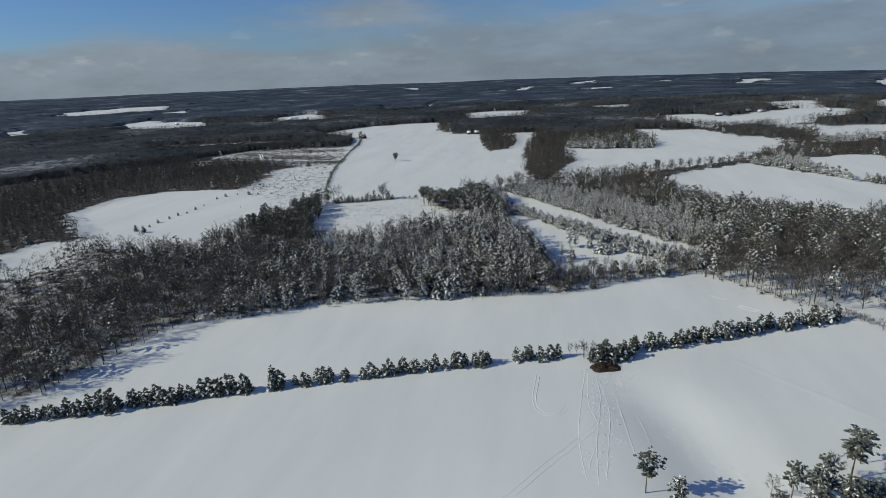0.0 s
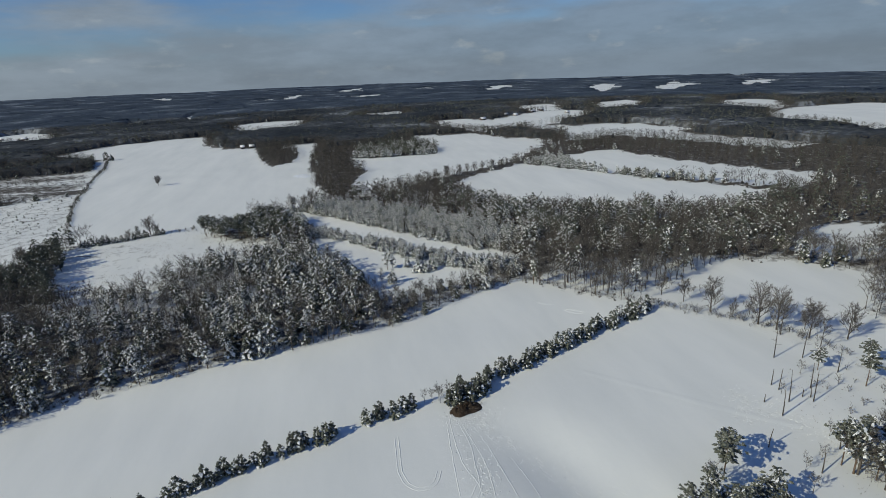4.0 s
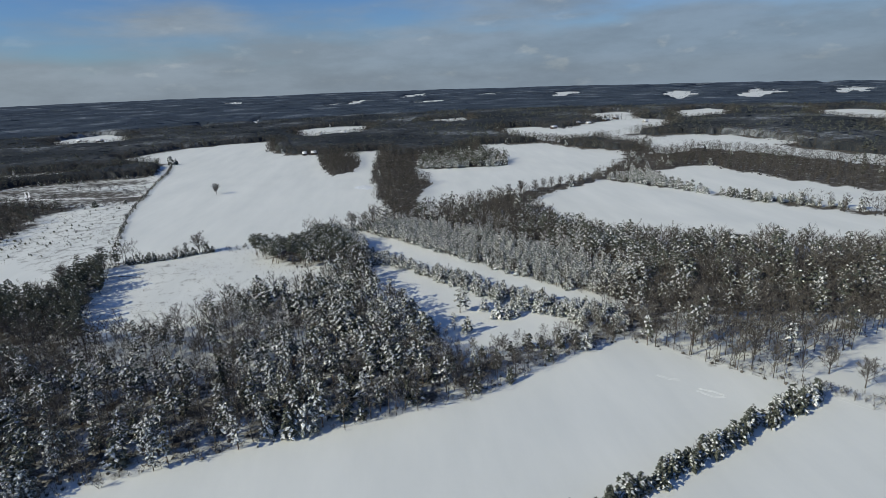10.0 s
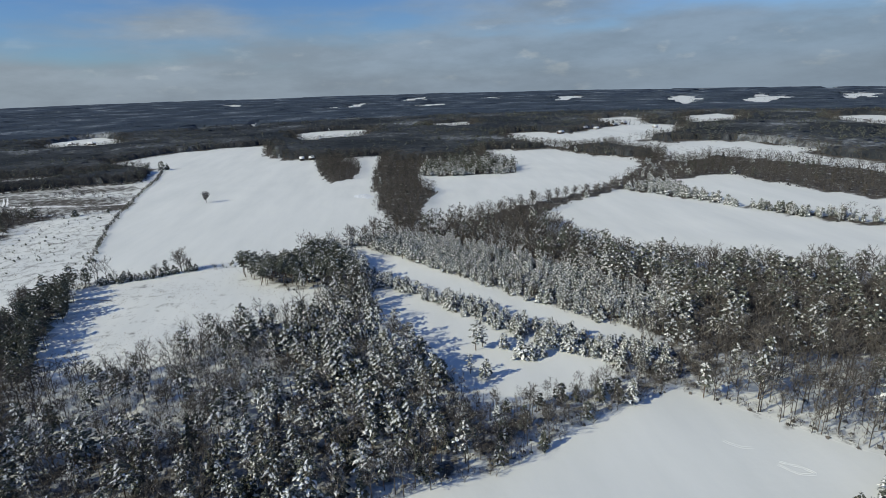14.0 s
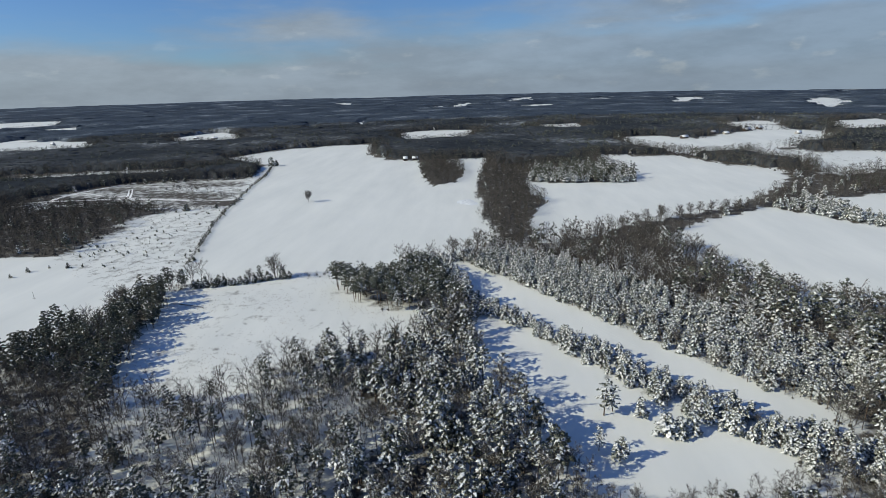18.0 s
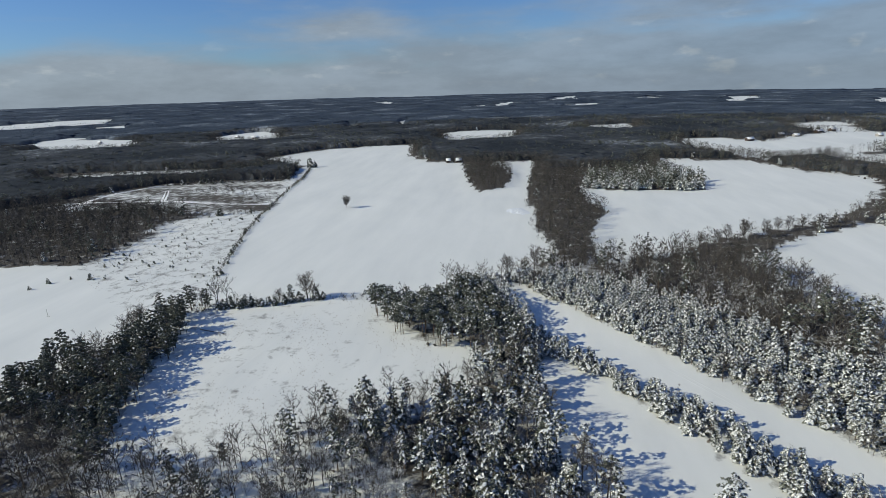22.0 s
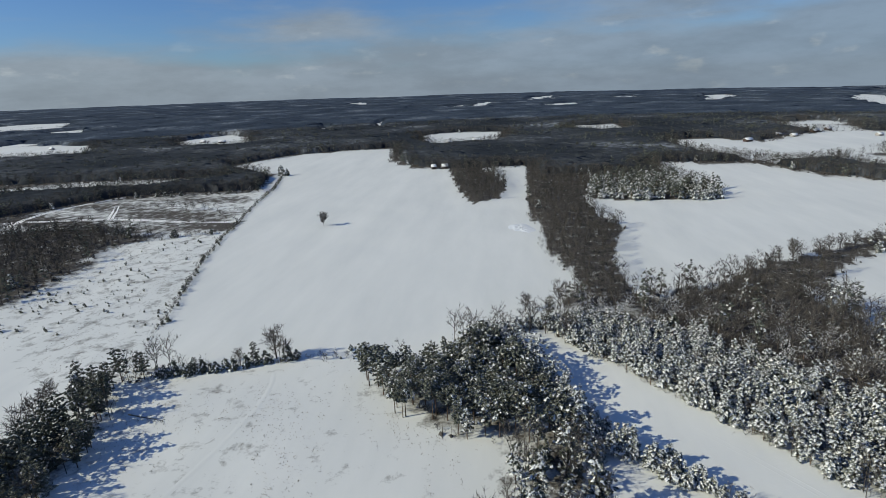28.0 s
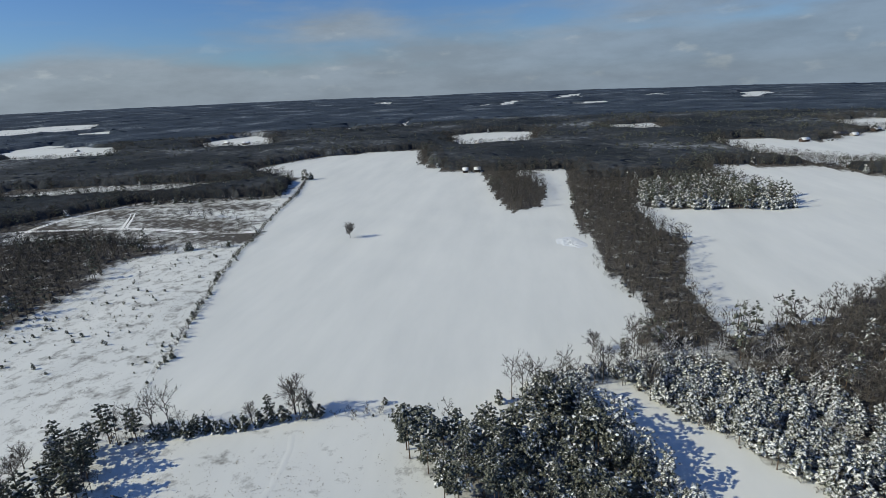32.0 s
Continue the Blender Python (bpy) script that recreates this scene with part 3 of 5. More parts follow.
def joined(parts):
    """One set of arrays from trunk and crown: slots 0 bark, 1 foliage or twig, 2 snow."""
    (v0, t0, s0), (v1, t1, s1) = parts
    return np.concatenate([v0, v1]), np.concatenate([t0, t1 + len(v0)]), np.concatenate([s0, s1 + 1])


def scatter_mesh(name, protos, spots, mats, seed, swing=6.283):
    """One mesh of many trees: spots are rows of x, y, z, size."""
    rng = np.random.RandomState(seed)
    vs, ts, ss, n = [], [], [], 0
    pick = rng.randint(0, len(protos), len(spots))
    turn = (rng.rand(len(spots)) - 0.5) * swing
    for k, (v, t, s) in enumerate(protos):
        rows = np.where(pick == k)[0]
        if not len(rows):
            continue
        c, w = np.cos(turn[rows])[:, None], np.sin(turn[rows])[:, None]
        size = spots[rows, 3][:, None]
        x = (v[None, :, 0] * c - v[None, :, 1] * w) * size + spots[rows, 0][:, None]
        y = (v[None, :, 0] * w + v[None, :, 1] * c) * size + spots[rows, 1][:, None]
        z = v[None, :, 2] * size + spots[rows, 2][:, None]
        vs.append(np.stack([x, y, z], -1).reshape(-1, 3))
        ts.append((t[None] + (np.arange(len(rows)) * len(v))[:, None, None] + n).reshape(-1, 3))
        ss.append(np.tile(s, len(rows)))
        n += len(rows) * len(v)
    return mesh_of(name, np.concatenate(vs), np.concatenate(ts), np.concatenate(ss), mats)


# ---- ground ----
def spread(stops):
    out = []
    for (a, b, step) in stops:
        out += list(np.arange(a, b, step))
    return np.array(out + [stops[-1][1]])


def ground():
    xs = spread([(-4850, -1600, 260), (-1600, -500, 50), (-500, -240, 13), (-240, 240, 5), (240, 500, 13), (500, 1600, 50), (1600, 4850, 260)])
    ys = spread([(-1500, -200, 130), (-200, 60, 13), (60, 480, 5), (480, 760, 10), (760, 1300, 30), (1300, 2400, 90), (2400, 5000, 200)])
    gx, gy = np.meshgrid(xs, ys)
    z = ground_z(gx, gy)
    v = np.stack([gx, gy, z], -1).reshape(-1, 3)
    w = len(xs)
    i = (np.arange(len(ys) - 1)[:, None] * w + np.arange(w - 1)).ravel()
    tris = np.concatenate([np.stack([i, i + 1, i + w + 1], 1), np.stack([i, i + w + 1, i + w], 1)])
    tris = tris[(np.hypot(v[:, 0] + 30, v[:, 1] - 150) < 4730)[tris].all(1)]
    me = mesh_of("ground", v, tris, np.zeros(len(tris), int), [SNOW_GROUND])
    me.polygons.foreach_set("use_smooth", np.ones(len(tris), bool))
    litter = np.where(in_open(v[:, 0], v[:, 1]), 0.0, 0.78)
    for k, amount in ((4, 0.40), (8, 0.3), (2, 0.8), (6, 1.0), (7, 0.9)):
        litter[inside(v[:, 0], v[:, 1], STANDS[k][0]) & (litter > 0)] = amount
    far = np.hypot(v[:, 0] + 30, v[:, 1] - 150) > 340
    litter[rim(v[:, 0], v[:, 1], 7) & (litter > 0) & ~far] *= 0.7
    litter[(litter > 0) & far] = 0.95
    litter[in_open(v[:, 0], v[:, 1]) & far] = 0.0
    for poly in CLEAR:
        litter[inside(v[:, 0], v[:, 1], poly)] *= 0.45
    litter[inside(v[:, 0], v[:, 1], CLUMP)] = 1.0
    for key, amount in (("scrub_land", 0.74), ("scrub_field", 0.5), ("nw_strip", 0.5), ("rough_strip", 0.45), ("white_field", 0.12), ("clearing", 0.36)):
        litter[inside(v[:, 0], v[:, 1], OPEN[key])] = amount
    rough_side = inside(v[:, 0], v[:, 1], OPEN["clearing"]) & (v[:, 0] + 0.25 * (v[:, 1] - 380) < -118)
    litter[rough_side] = 0.43
    banded = inside(v[:, 0], v[:, 1], OPEN["scrub_land"])
    litter[banded] += 0.3 * wave(v[banded, 0] * 0.25, v[banded, 1], 55, 15)
    me.attributes.new("litter", "FLOAT", "POINT").data.foreach_set("value", litter.astype(np.float32))
    return tagged(new("ground", me), "snow-covered farmland with litter showing under the trees", "ground", kind="structure")


# ---- woods ----
def grid_spots(x0, x1, y0, y1, step, seed):
    rng = np.random.RandomState(seed)
    gx, gy = np.meshgrid(np.arange(x0, x1, step), np.arange(y0, y1, step))
    p = np.stack([gx.ravel(), gy.ravel()], 1) + (rng.rand(gx.size, 2) - 0.5) * step * 1.1
    return p, rng


def with_height(p, size):
    return np.column_stack([p, ground_z(p[:, 0], p[:, 1]) - 0.15, size])


CLEAR = [  # ground without trees beside the fields: the fence line, the gateway, the lane
    [(-180, 424), (-198, 430), (-212, 470), (-236, 556), (-262, 655), (-292, 790), (-318, 880), (-296, 880), (-270, 788), (-245, 652), (-222, 560), (-200, 474)],
    [(-190, 412), (-104, 430), (-104, 444), (-62, 444), (-62, 430), (-100, 425), (-180, 405)],
    [(-190, 112), (-70, 148), (120, 215), (120, 228), (-70, 164), (-190, 130)],
    [(119, 221), (140, 196), (152, 180), (160, 140), (190, 120), (170, 60), (210, 150), (190, 186), (150, 222), (142, 242), (125, 240)],
    [(-262, 297), (-235, 313), (-227, 410), (-190, 425), (-200, 440), (-330, 470), (-330, 300)],
    [(-201, 376), (-232, 410), (-222, 419), (-201, 411), (-184, 396), (-187, 386)],
]
# woods by stand: outline, share of evergreens, low growth, how densely, heights
STANDS = [
    ([(-105, 436), (-96, 413), (-84, 398), (-50, 384), (-28, 384), (-30, 408), (-50, 452), (-60, 446), (-72, 436)], 0.97, 0.0, 1.0, 10.5, 13.5),
    ([(5, 236), (36, 253), (78, 268), (68, 284), (20, 270), (5, 302), (-5, 270)], 0.12, 0.8, 1.6, 5.0, 8.5),
    ([(-62, 458), (-50, 451), (-26, 399), (1, 370), (19, 354), (33, 334), (45, 322), (56, 311), (63, 302), (74, 299), (84, 286), (74, 272), (60, 283), (57, 291), (44, 302), (34, 312), (22, 327), (8, 348), (-8, 370), (-28, 376), (-36, 410)], 0.92, 1.0, 1.35, 5.0, 7.5),
    ([(84, 264), (115, 230), (150, 222), (188, 262), (150, 290), (105, 292)], 0.14, 0.0, 0.95, 10.5, 15.0),
    ([(-34, 458), (-5, 420), (25, 381), (47, 350), (65, 327), (84, 308), (112, 326), (100, 356), (78, 384), (54, 414), (24, 452), (-15, 470)], 0.78, 0.7, 1.1, 7.0, 10.5),
    ([(60, 400), (110, 440), (145, 420), (205, 385), (330, 345), (360, 380), (180, 520), (60, 520), (10, 490), (20, 450)], 0.08, 0.0, 1.2, 10.5, 15.0),
    ([(100, 290), (200, 265), (330, 260), (330, 350), (205, 388), (110, 445), (60, 400), (40, 405)], 0.36, 0.1, 1.15, 11.5, 15.5),
    ([(-128, 264), (-62, 268), (-50, 300), (-80, 330), (-112, 332), (-142, 304)], 0.14, 0.1, 0.85, 8.0, 13.0),
    ([(-150, 200), (-110, 214), (12, 238), (40, 262), (8, 292), (-8, 340), (-30, 386), (-62, 372), (-108, 345), (-70, 320), (-90, 280), (-145, 262)], 0.72, 0.3, 1.05, 9.5, 14.0),
    ([(-215, 330), (-150, 312), (-158, 335), (-168, 370), (-180, 412), (-215, 412)], 0.75, 0.1, 1.15, 9.0, 13.0),
    ([(150, -60), (175, 60), (165, 120), (150, 150), (240, 180), (300, -60)], 0.6, 0.3, 0.9, 8.0, 13.0),
    ([(20, 690), (140, 690), (142, 730), (100, 810), (40, 790)], 0.85, 0.75, 1.15, 11.0, 15.0),
    ([(-110, 912), (-88, 750), (-72, 698), (-50, 716), (-41, 774), (-54, 868)], 0.05, 0.0, 1.2, 9.0, 13.0),
    ([(-345, 880), (-300, 860), (-330, 780), (-420, 820)], 0.5, 0.0, 1.0, 8.0, 12.0),
    ([(194, 577), (232, 518), (269, 452), (304, 406), (327, 371), (349, 374), (331, 391), (315, 419), (293, 452), (248, 500), (246, 598)], 0.92, 1.0, 1.3, 5.5, 8.0),
    ([(58, 512), (84, 508), (140, 543), (194, 572), (248, 600), (300, 640), (284, 708), (232, 652), (192, 602), (152, 579), (108, 554), (68, 532)], 0.14, 0.95, 0.7, 5.0, 9.0),
    ([(-60, 480), (-12, 500), (12, 500), (34, 640), (24, 757), (120, 870), (-17, 900), (-28, 650)], 0.05, 0.5, 1.3, 9.0, 13.0),
]
STANDS.insert(0, ([(-152, 198), (-110, 212), (-62, 226), (-72, 262), (-128, 266), (-150, 262)], 0.42, 0.2, 1.1, 9.0, 13.5))
OTHER = (0.10, 0.15, 1.0, 9.5, 14.0)
CLUMP = STANDS[13][0]


def stand_of(p):
    """For each point its stand's figures."""
    rows = np.tile(OTHER, (len(p), 1))
    for poly, *figures in reversed(STANDS):
        rows[inside(p[:, 0], p[:, 1], poly)] = figures
    return rows


def wooded(p):
    free = in_open(p[:, 0], p[:, 1])
    for poly in CLEAR:
        free |= inside(p[:, 0], p[:, 1], poly)
    return ~free | inside(p[:, 0], p[:, 1], CLUMP)


TREES = {  # kind: trunk and crown arrays in several shapes
    "pine": [pine(s, 13, 0.26 + 0.05 * (s % 4), 26, 3, 0.46, 0.66, flat=0.25 * (s % 2)) for s in range(8)],
    "dark_pine": [pine(600 + s, 13, 0.24 + 0.04 * (s % 3), 28, 3, 0.06, 0.74, 0.24, flat=0.15) for s in range(5)],
    "cedar": [cedar(30 + s, 6.0, 42, 0.26, 0.29 + 0.03 * (s % 3)) for s in range(7)],
    "sapling": [cedar(40 + s, 6.0, 11, 0.1, 0.30, 1.1, False) for s in range(5)],
    "bare": [bare(60 + s, 13, 10, 5, 12, thick=1.0, start=0.26 + 0.05 * (s % 3), wide=0.28, fat=0.95, snow=0.08) for s in range(6)],
    "snow_cedar": [cedar(230 + s, 6.0, 42, 0.95, 0.31 + 0.03 * (s % 3)) for s in range(6)],
    "snow_pine": [pine(260 + s, 13, 0.20 + 0.04 * (s % 3), 26, 3, 1.0, 0.66) for s in range(5)],
    "tall_pine": [pine(500 + s, 13, 0.40 + 0.06 * (s % 4), 36, 3, 0.25, 0.66, 0.25, flat=0.3) for s in range(6)],
    "rimed": [bare(540 + s, 13, 12, 5, 12, thick=0.8, start=0.12, wide=0.36, fat=1.0, snow=0.62) for s in range(4)],
    "thick_oak": [bare(520, 13, 28, 7, 14, thick=1.2, start=0.14, wide=0.36, fat=1.25, snow=0.0)],
    "oak": [bare(90 + s, 13, 18, 6, 14, thick=1.6, start=0.12 + 0.05 * (s % 3), wide=0.33, fat=1.15, snow=0.03) for s in range(4)],
}
TALL = {"pine": 13.0, "dark_pine": 13.0, "sapling": 6.0, "cedar": 6.0, "bare": 13.0, "oak": 13.0, "snow_cedar": 6.0, "snow_pine": 13.0, "tall_pine": 13.0, "rimed": 13.0, "thick_oak": 13.0}
MATS = {"dark_pine": [PINE_BARK, CEDAR, SNOW], "sapling": [PINE_BARK, CEDAR, SNOW], "rimed": [BARK, TWIG, SNOW], "tall_pine": [PINE_BARK, NEEDLES, SNOW], "thick_oak": [BARK, TWIG, SNOW], "pine": [PINE_BARK, NEEDLES, SNOW], "cedar": [PINE_BARK, CEDAR, SNOW], "bare": [BARK, TWIG, SNOW], "oak": [BARK, TWIG, SNOW], "snow_cedar": [PINE_BARK, FROSTED, SNOW], "snow_pine": [PINE_BARK, FROSTED, SNOW]}
LOOKS = {"dark_pine": "dark green pine almost free of snow", "sapling": "young dark cedar poking out of the snow", "rimed": "leafless tree with white rime on its twigs", "tall_pine": "tall pine with a flat green head", "thick_oak": "leafless oak with a dense round crown", "pine": "tall green pine with snow caught in its needles", "cedar": "bushy dark cedar dusted with snow", "bare": "leafless brown tree with fine grey twigs", "oak": "leafless oak with a broad rounded crown", "snow_cedar": "cedar bowed under a heavy load of snow", "snow_pine": "tall pine white with snow"}
SHAPES = {}
for kind, forms in TREES.items():
    for n, (trunk, crown) in enumerate(forms):
        SHAPES[kind, n] = [mesh_of(kind + "_trunk", *trunk, MATS[kind][:1])]
        for slot, suffix in ((0, "_crown"), (1, "_snow")):
            mine = crown[1][crown[2] == slot]
            if len(mine):
                used, back = np.unique(mine, return_inverse=True)
                SHAPES[kind, n].append(mesh_of(kind + suffix, crown[0][used], back.reshape(-1, 3), np.zeros(len(mine), int), [MATS[kind][1 + slot]]))


def tree(kind, x, y, tall, rng, label="", group="", slim=1.0, name=""):
    """One tree as a thing of its own: trunk and crown."""
    root = tagged(new(name or kind + "_tree"), label or LOOKS[kind], "tree", group)
    s = tall / TALL[kind]
    root.location = (x, y, float(ground_z(x, y)) - 0.1)
    root.rotation_euler = (0, 0, (rng.rand() - 0.5) * (6.28 if kind in ("bare", "rimed", "oak", "thick_oak", "tall_pine") else 1.0))
    root.scale = (s * slim, s * slim, s)
    shapes = SHAPES[kind, rng.randint(len(TREES[kind]))]
    over = root
    for name, me in zip(("trunk", "crown", "snow_load"), shapes):
        ob = new(name, me)
        ob.parent = over if name == "snow_load" else root
        if name == "snow_load":
            tagged(ob, "white snow lying in the branches", kind="stuff")
        over = ob
    return root


def rim(x, y, width):
    """Whether open land lies within about that width."""
    res = np.zeros(np.shape(x), bool)
    for k in range(8):
        a = k * math.pi / 4
        res |= in_open(x + width * math.cos(a), y + width * math.sin(a))
    return res


def woods():
    # close woods
    p, rng = grid_spots(-235, 270, 90, 482, 4.5, 1)
    # tighter growth in the hedge and the thicket beside the strip
    q, _ = grid_spots(-150, 130, 230, 480, 3.3, 3)
    tight = inside(q[:, 0], q[:, 1], STANDS[2][0]) | inside(q[:, 0], q[:, 1], STANDS[3][0]) | inside(q[:, 0], q[:, 1], STANDS[5][0]) | inside(q[:, 0], q[:, 1], STANDS[8][0])
    loose = ~(inside(p[:, 0], p[:, 1], STANDS[2][0]) | inside(p[:, 0], p[:, 1], STANDS[3][0]) | inside(p[:, 0], p[:, 1], STANDS[5][0]) | inside(p[:, 0], p[:, 1], STANDS[8][0]))
    p = np.concatenate([p[loose], q[tight]])
    p = p[wooded(p)]
    figures = stand_of(p)
    keep = rng.rand(len(p)) < figures[:, 2] * 0.9
    p, figures = p[keep], figures[keep]
    ever, low = rng.rand(len(p)) < figures[:, 0], rng.rand(len(p)) < figures[:, 1]
    tall = figures[:, 3] + (figures[:, 4] - figures[:, 3]) * rng.rand(len(p))
    kinds = np.where(ever, np.where(low, "cedar", "pine"), "bare")
    tall = tall * (1 + 0.14 * wave(p[:, 0], p[:, 1], 26, 23))
    tall = np.where((kinds == "cedar") & (tall > 8), tall * 0.72, tall)
    laden = inside(p[:, 0], p[:, 1], STANDS[3][0]) | inside(p[:, 0], p[:, 1], STANDS[5][0]) | ((p[:, 0] > 60) & (p[:, 0] < 135) & (wave(p[:, 0], p[:, 1], 45, 14) > 0.3) & (rng.rand(len(p)) < 0.5)) | ((rng.rand(len(p)) < np.where(p[:, 0] > 90, 0.09, np.where(p[:, 0] < -60, 0.2, 0.10 + 0.5 * (wave(p[:, 0], p[:, 1], 38, 22) > 0.1)))) & ~inside(p[:, 0], p[:, 1], STANDS[1][0]))
    kinds = np.where(laden & (kinds == "cedar"), "snow_cedar", np.where(laden & (kinds == "pine"), "snow_pine", kinds))
    off = (p[:, 0] + 34) * 0.786 + (p[:, 1] - 458) * 0.618
    kinds = np.where((kinds == "pine") & inside(p[:, 0], p[:, 1], STANDS[1][0]) & (rng.rand(len(p)) < 0.75), "tall_pine", kinds)
    kinds = np.where(np.isin(kinds, ("pine", "snow_pine")) & (p[:, 0] < -145) & (p[:, 1] > 300), "dark_pine", kinds)
    rimed = (kinds == "bare") & (off > 5) & (off < 85) & (p[:, 0] > -20) & (p[:, 0] < 170) & (p[:, 1] > 320) & (rng.rand(len(p)) < 0.95 - 0.008 * off)
    rimed |= (kinds == "bare") & inside(p[:, 0], p[:, 1], STANDS[8][0]) & (rng.rand(len(p)) < 0.45)
    kinds = np.where(rimed, "rimed", kinds)
    tall = np.where(rimed, tall * 0.62, tall)
    # the rim of the woods that the flight passes nearest is built tree by tree
    near = np.abs(p[:, 0] + 25) * 0.55 + np.abs(p[:, 1] - 285)
    STUFF = {
        "pine": ("pine_wood", "pines with snow in their needles, close in a wood", lambda s: pine(s, 13, 0.30, 18, 2, 0.32, 0.86, fine=False)),
        "snow_pine": ("snowy_pine_wood", "pines white with snow, close in a wood", lambda s: pine(s, 13, 0.26, 18, 2, 1.0, 0.86, fine=False)),
        "cedar": ("cedar_thicket", "dark cedars crowded along the wood's edge", lambda s: cedar(s, 6, 32, 0.45, 0.32, 0.74, False)),
        "snow_cedar": ("snowy_cedar_thicket", "snow-laden cedars crowded along the strip", lambda s: cedar(s, 6, 32, 0.95, 0.33, 0.74, False)),
        "bare": ("bare_wood", "leafless brown trees standing close in a wood", lambda s: bare(s, 13, 8, 4, 6, thick=1.0, wide=0.30, fat=1.5, snow=0.015, lite=True)),
    }
    STUFF["tall_pine"] = STUFF["dark_pine"] = STUFF["pine"]
    STUFF["rimed"] = ("rimed_wood", "leafless trees white with rime beside the strip", lambda s: bare(s, 13, 9, 4, 8, thick=0.8, start=0.12, wide=0.36, fat=1.35, snow=0.62, lite=True))
    for kind, (name, label, form) in STUFF.items():
        mine = np.where(kinds == kind)[0]
        mine = mine[np.argsort(near[mine])]
        single = {"pine": 230, "bare": 230, "snow_cedar": 200, "snow_pine": 90, "cedar": 60, "rimed": 110, "tall_pine": 300, "dark_pine": 300}[kind]
        for i in mine[:single]:
            tree(kind, p[i, 0], p[i, 1], tall[i], rng, group=kind.replace("_", "-") + " trees of the middle wood")
        rest = mine[single:]
        if len(rest):
            rows = with_height(p[rest], tall[rest] / TALL[kind])
            tagged(new(name, scatter_mesh(name, [joined(form(200 + s)) for s in range(6)], rows, MATS[kind], 5, 6.283 if kind in ("bare", "rimed") else 1.0)), label, "trees", kind="stuff")
    # woods farther off, closest set where they edge the great fields
    p, rng = grid_spots(-1100, 1150, 60, 1500, 7.2, 2)
    q, _ = grid_spots(-120, 340, 330, 920, 5.2, 4)
    west, _ = grid_spots(-520, -235, 280, 880, 5.4, 6)
    core = lambda s: ((s[:, 0] > -120) & (s[:, 0] < 340) & (s[:, 1] > 330) & (s[:, 1] < 920)) | ((s[:, 0] > -520) & (s[:, 0] < -235) & (s[:, 1] > 280) & (s[:, 1] < 880))  # noqa: E731
    p = np.concatenate([p[~core(p)], q, west])
    keep = wooded(p) & ~((p[:, 0] > -235) & (p[:, 0] < 270) & (p[:, 1] > 90) & (p[:, 1] < 482)) & (np.abs(p[:, 0]) < 120 + 1.1 * p[:, 1])
    far = np.hypot(p[:, 0] + 30, p[:, 1] - 150)
    keep &= (far < 700) | ((far < 1500) & rim(p[:, 0], p[:, 1], 34))
    p = p[keep]
    figures = stand_of(p)
    thick = rng.rand(len(p)) < figures[:, 2]
    p, figures = p[thick], figures[thick]
    ever, low = rng.rand(len(p)) < figures[:, 0], rng.rand(len(p)) < figures[:, 1]
    ever &= (figures[:, 0] > 0.2) | (wave(p[:, 0], p[:, 1], 120, 16) > 0.0)
    tall = figures[:, 3] + (figures[:, 4] - figures[:, 3]) * rng.rand(len(p))
    low &= ever
    tall = np.where(low & (tall > 8), tall * 0.6, tall)
    rows = with_height(p, tall / 13)
    far_pine = [joined(pine(140 + s, 13, 0.26, 9, 2, 0.0, 1.05, fine=False)) for s in range(5)]
    far_cedar = [joined(cedar(150 + s, 13, 13, 0.8, 0.32, 2.3, False)) for s in range(5)]
    tagged(new("distant_pines", scatter_mesh("distant_pines", far_pine, rows[ever & ~low], [PINE_BARK, CEDAR, SNOW], 6, 1.0)), "dark pines scattered through distant woods", "trees", kind="stuff")
    tagged(new("distant_cedars", scatter_mesh("distant_cedars", far_cedar, rows[low], MATS["snow_cedar"], 6, 1.0)), "snowy cedars in the hedges of distant fields", "trees", kind="stuff")
    tagged(new("distant_bare_wood", scatter_mesh("distant_bare_wood", [joined(far_bare(150 + s)) for s in range(7)], rows[~ever], [BARK, BELT_TWIG, SNOW], 6)), "leafless brown woods beyond the fields", "trees", kind="stuff")


ground()
woods()


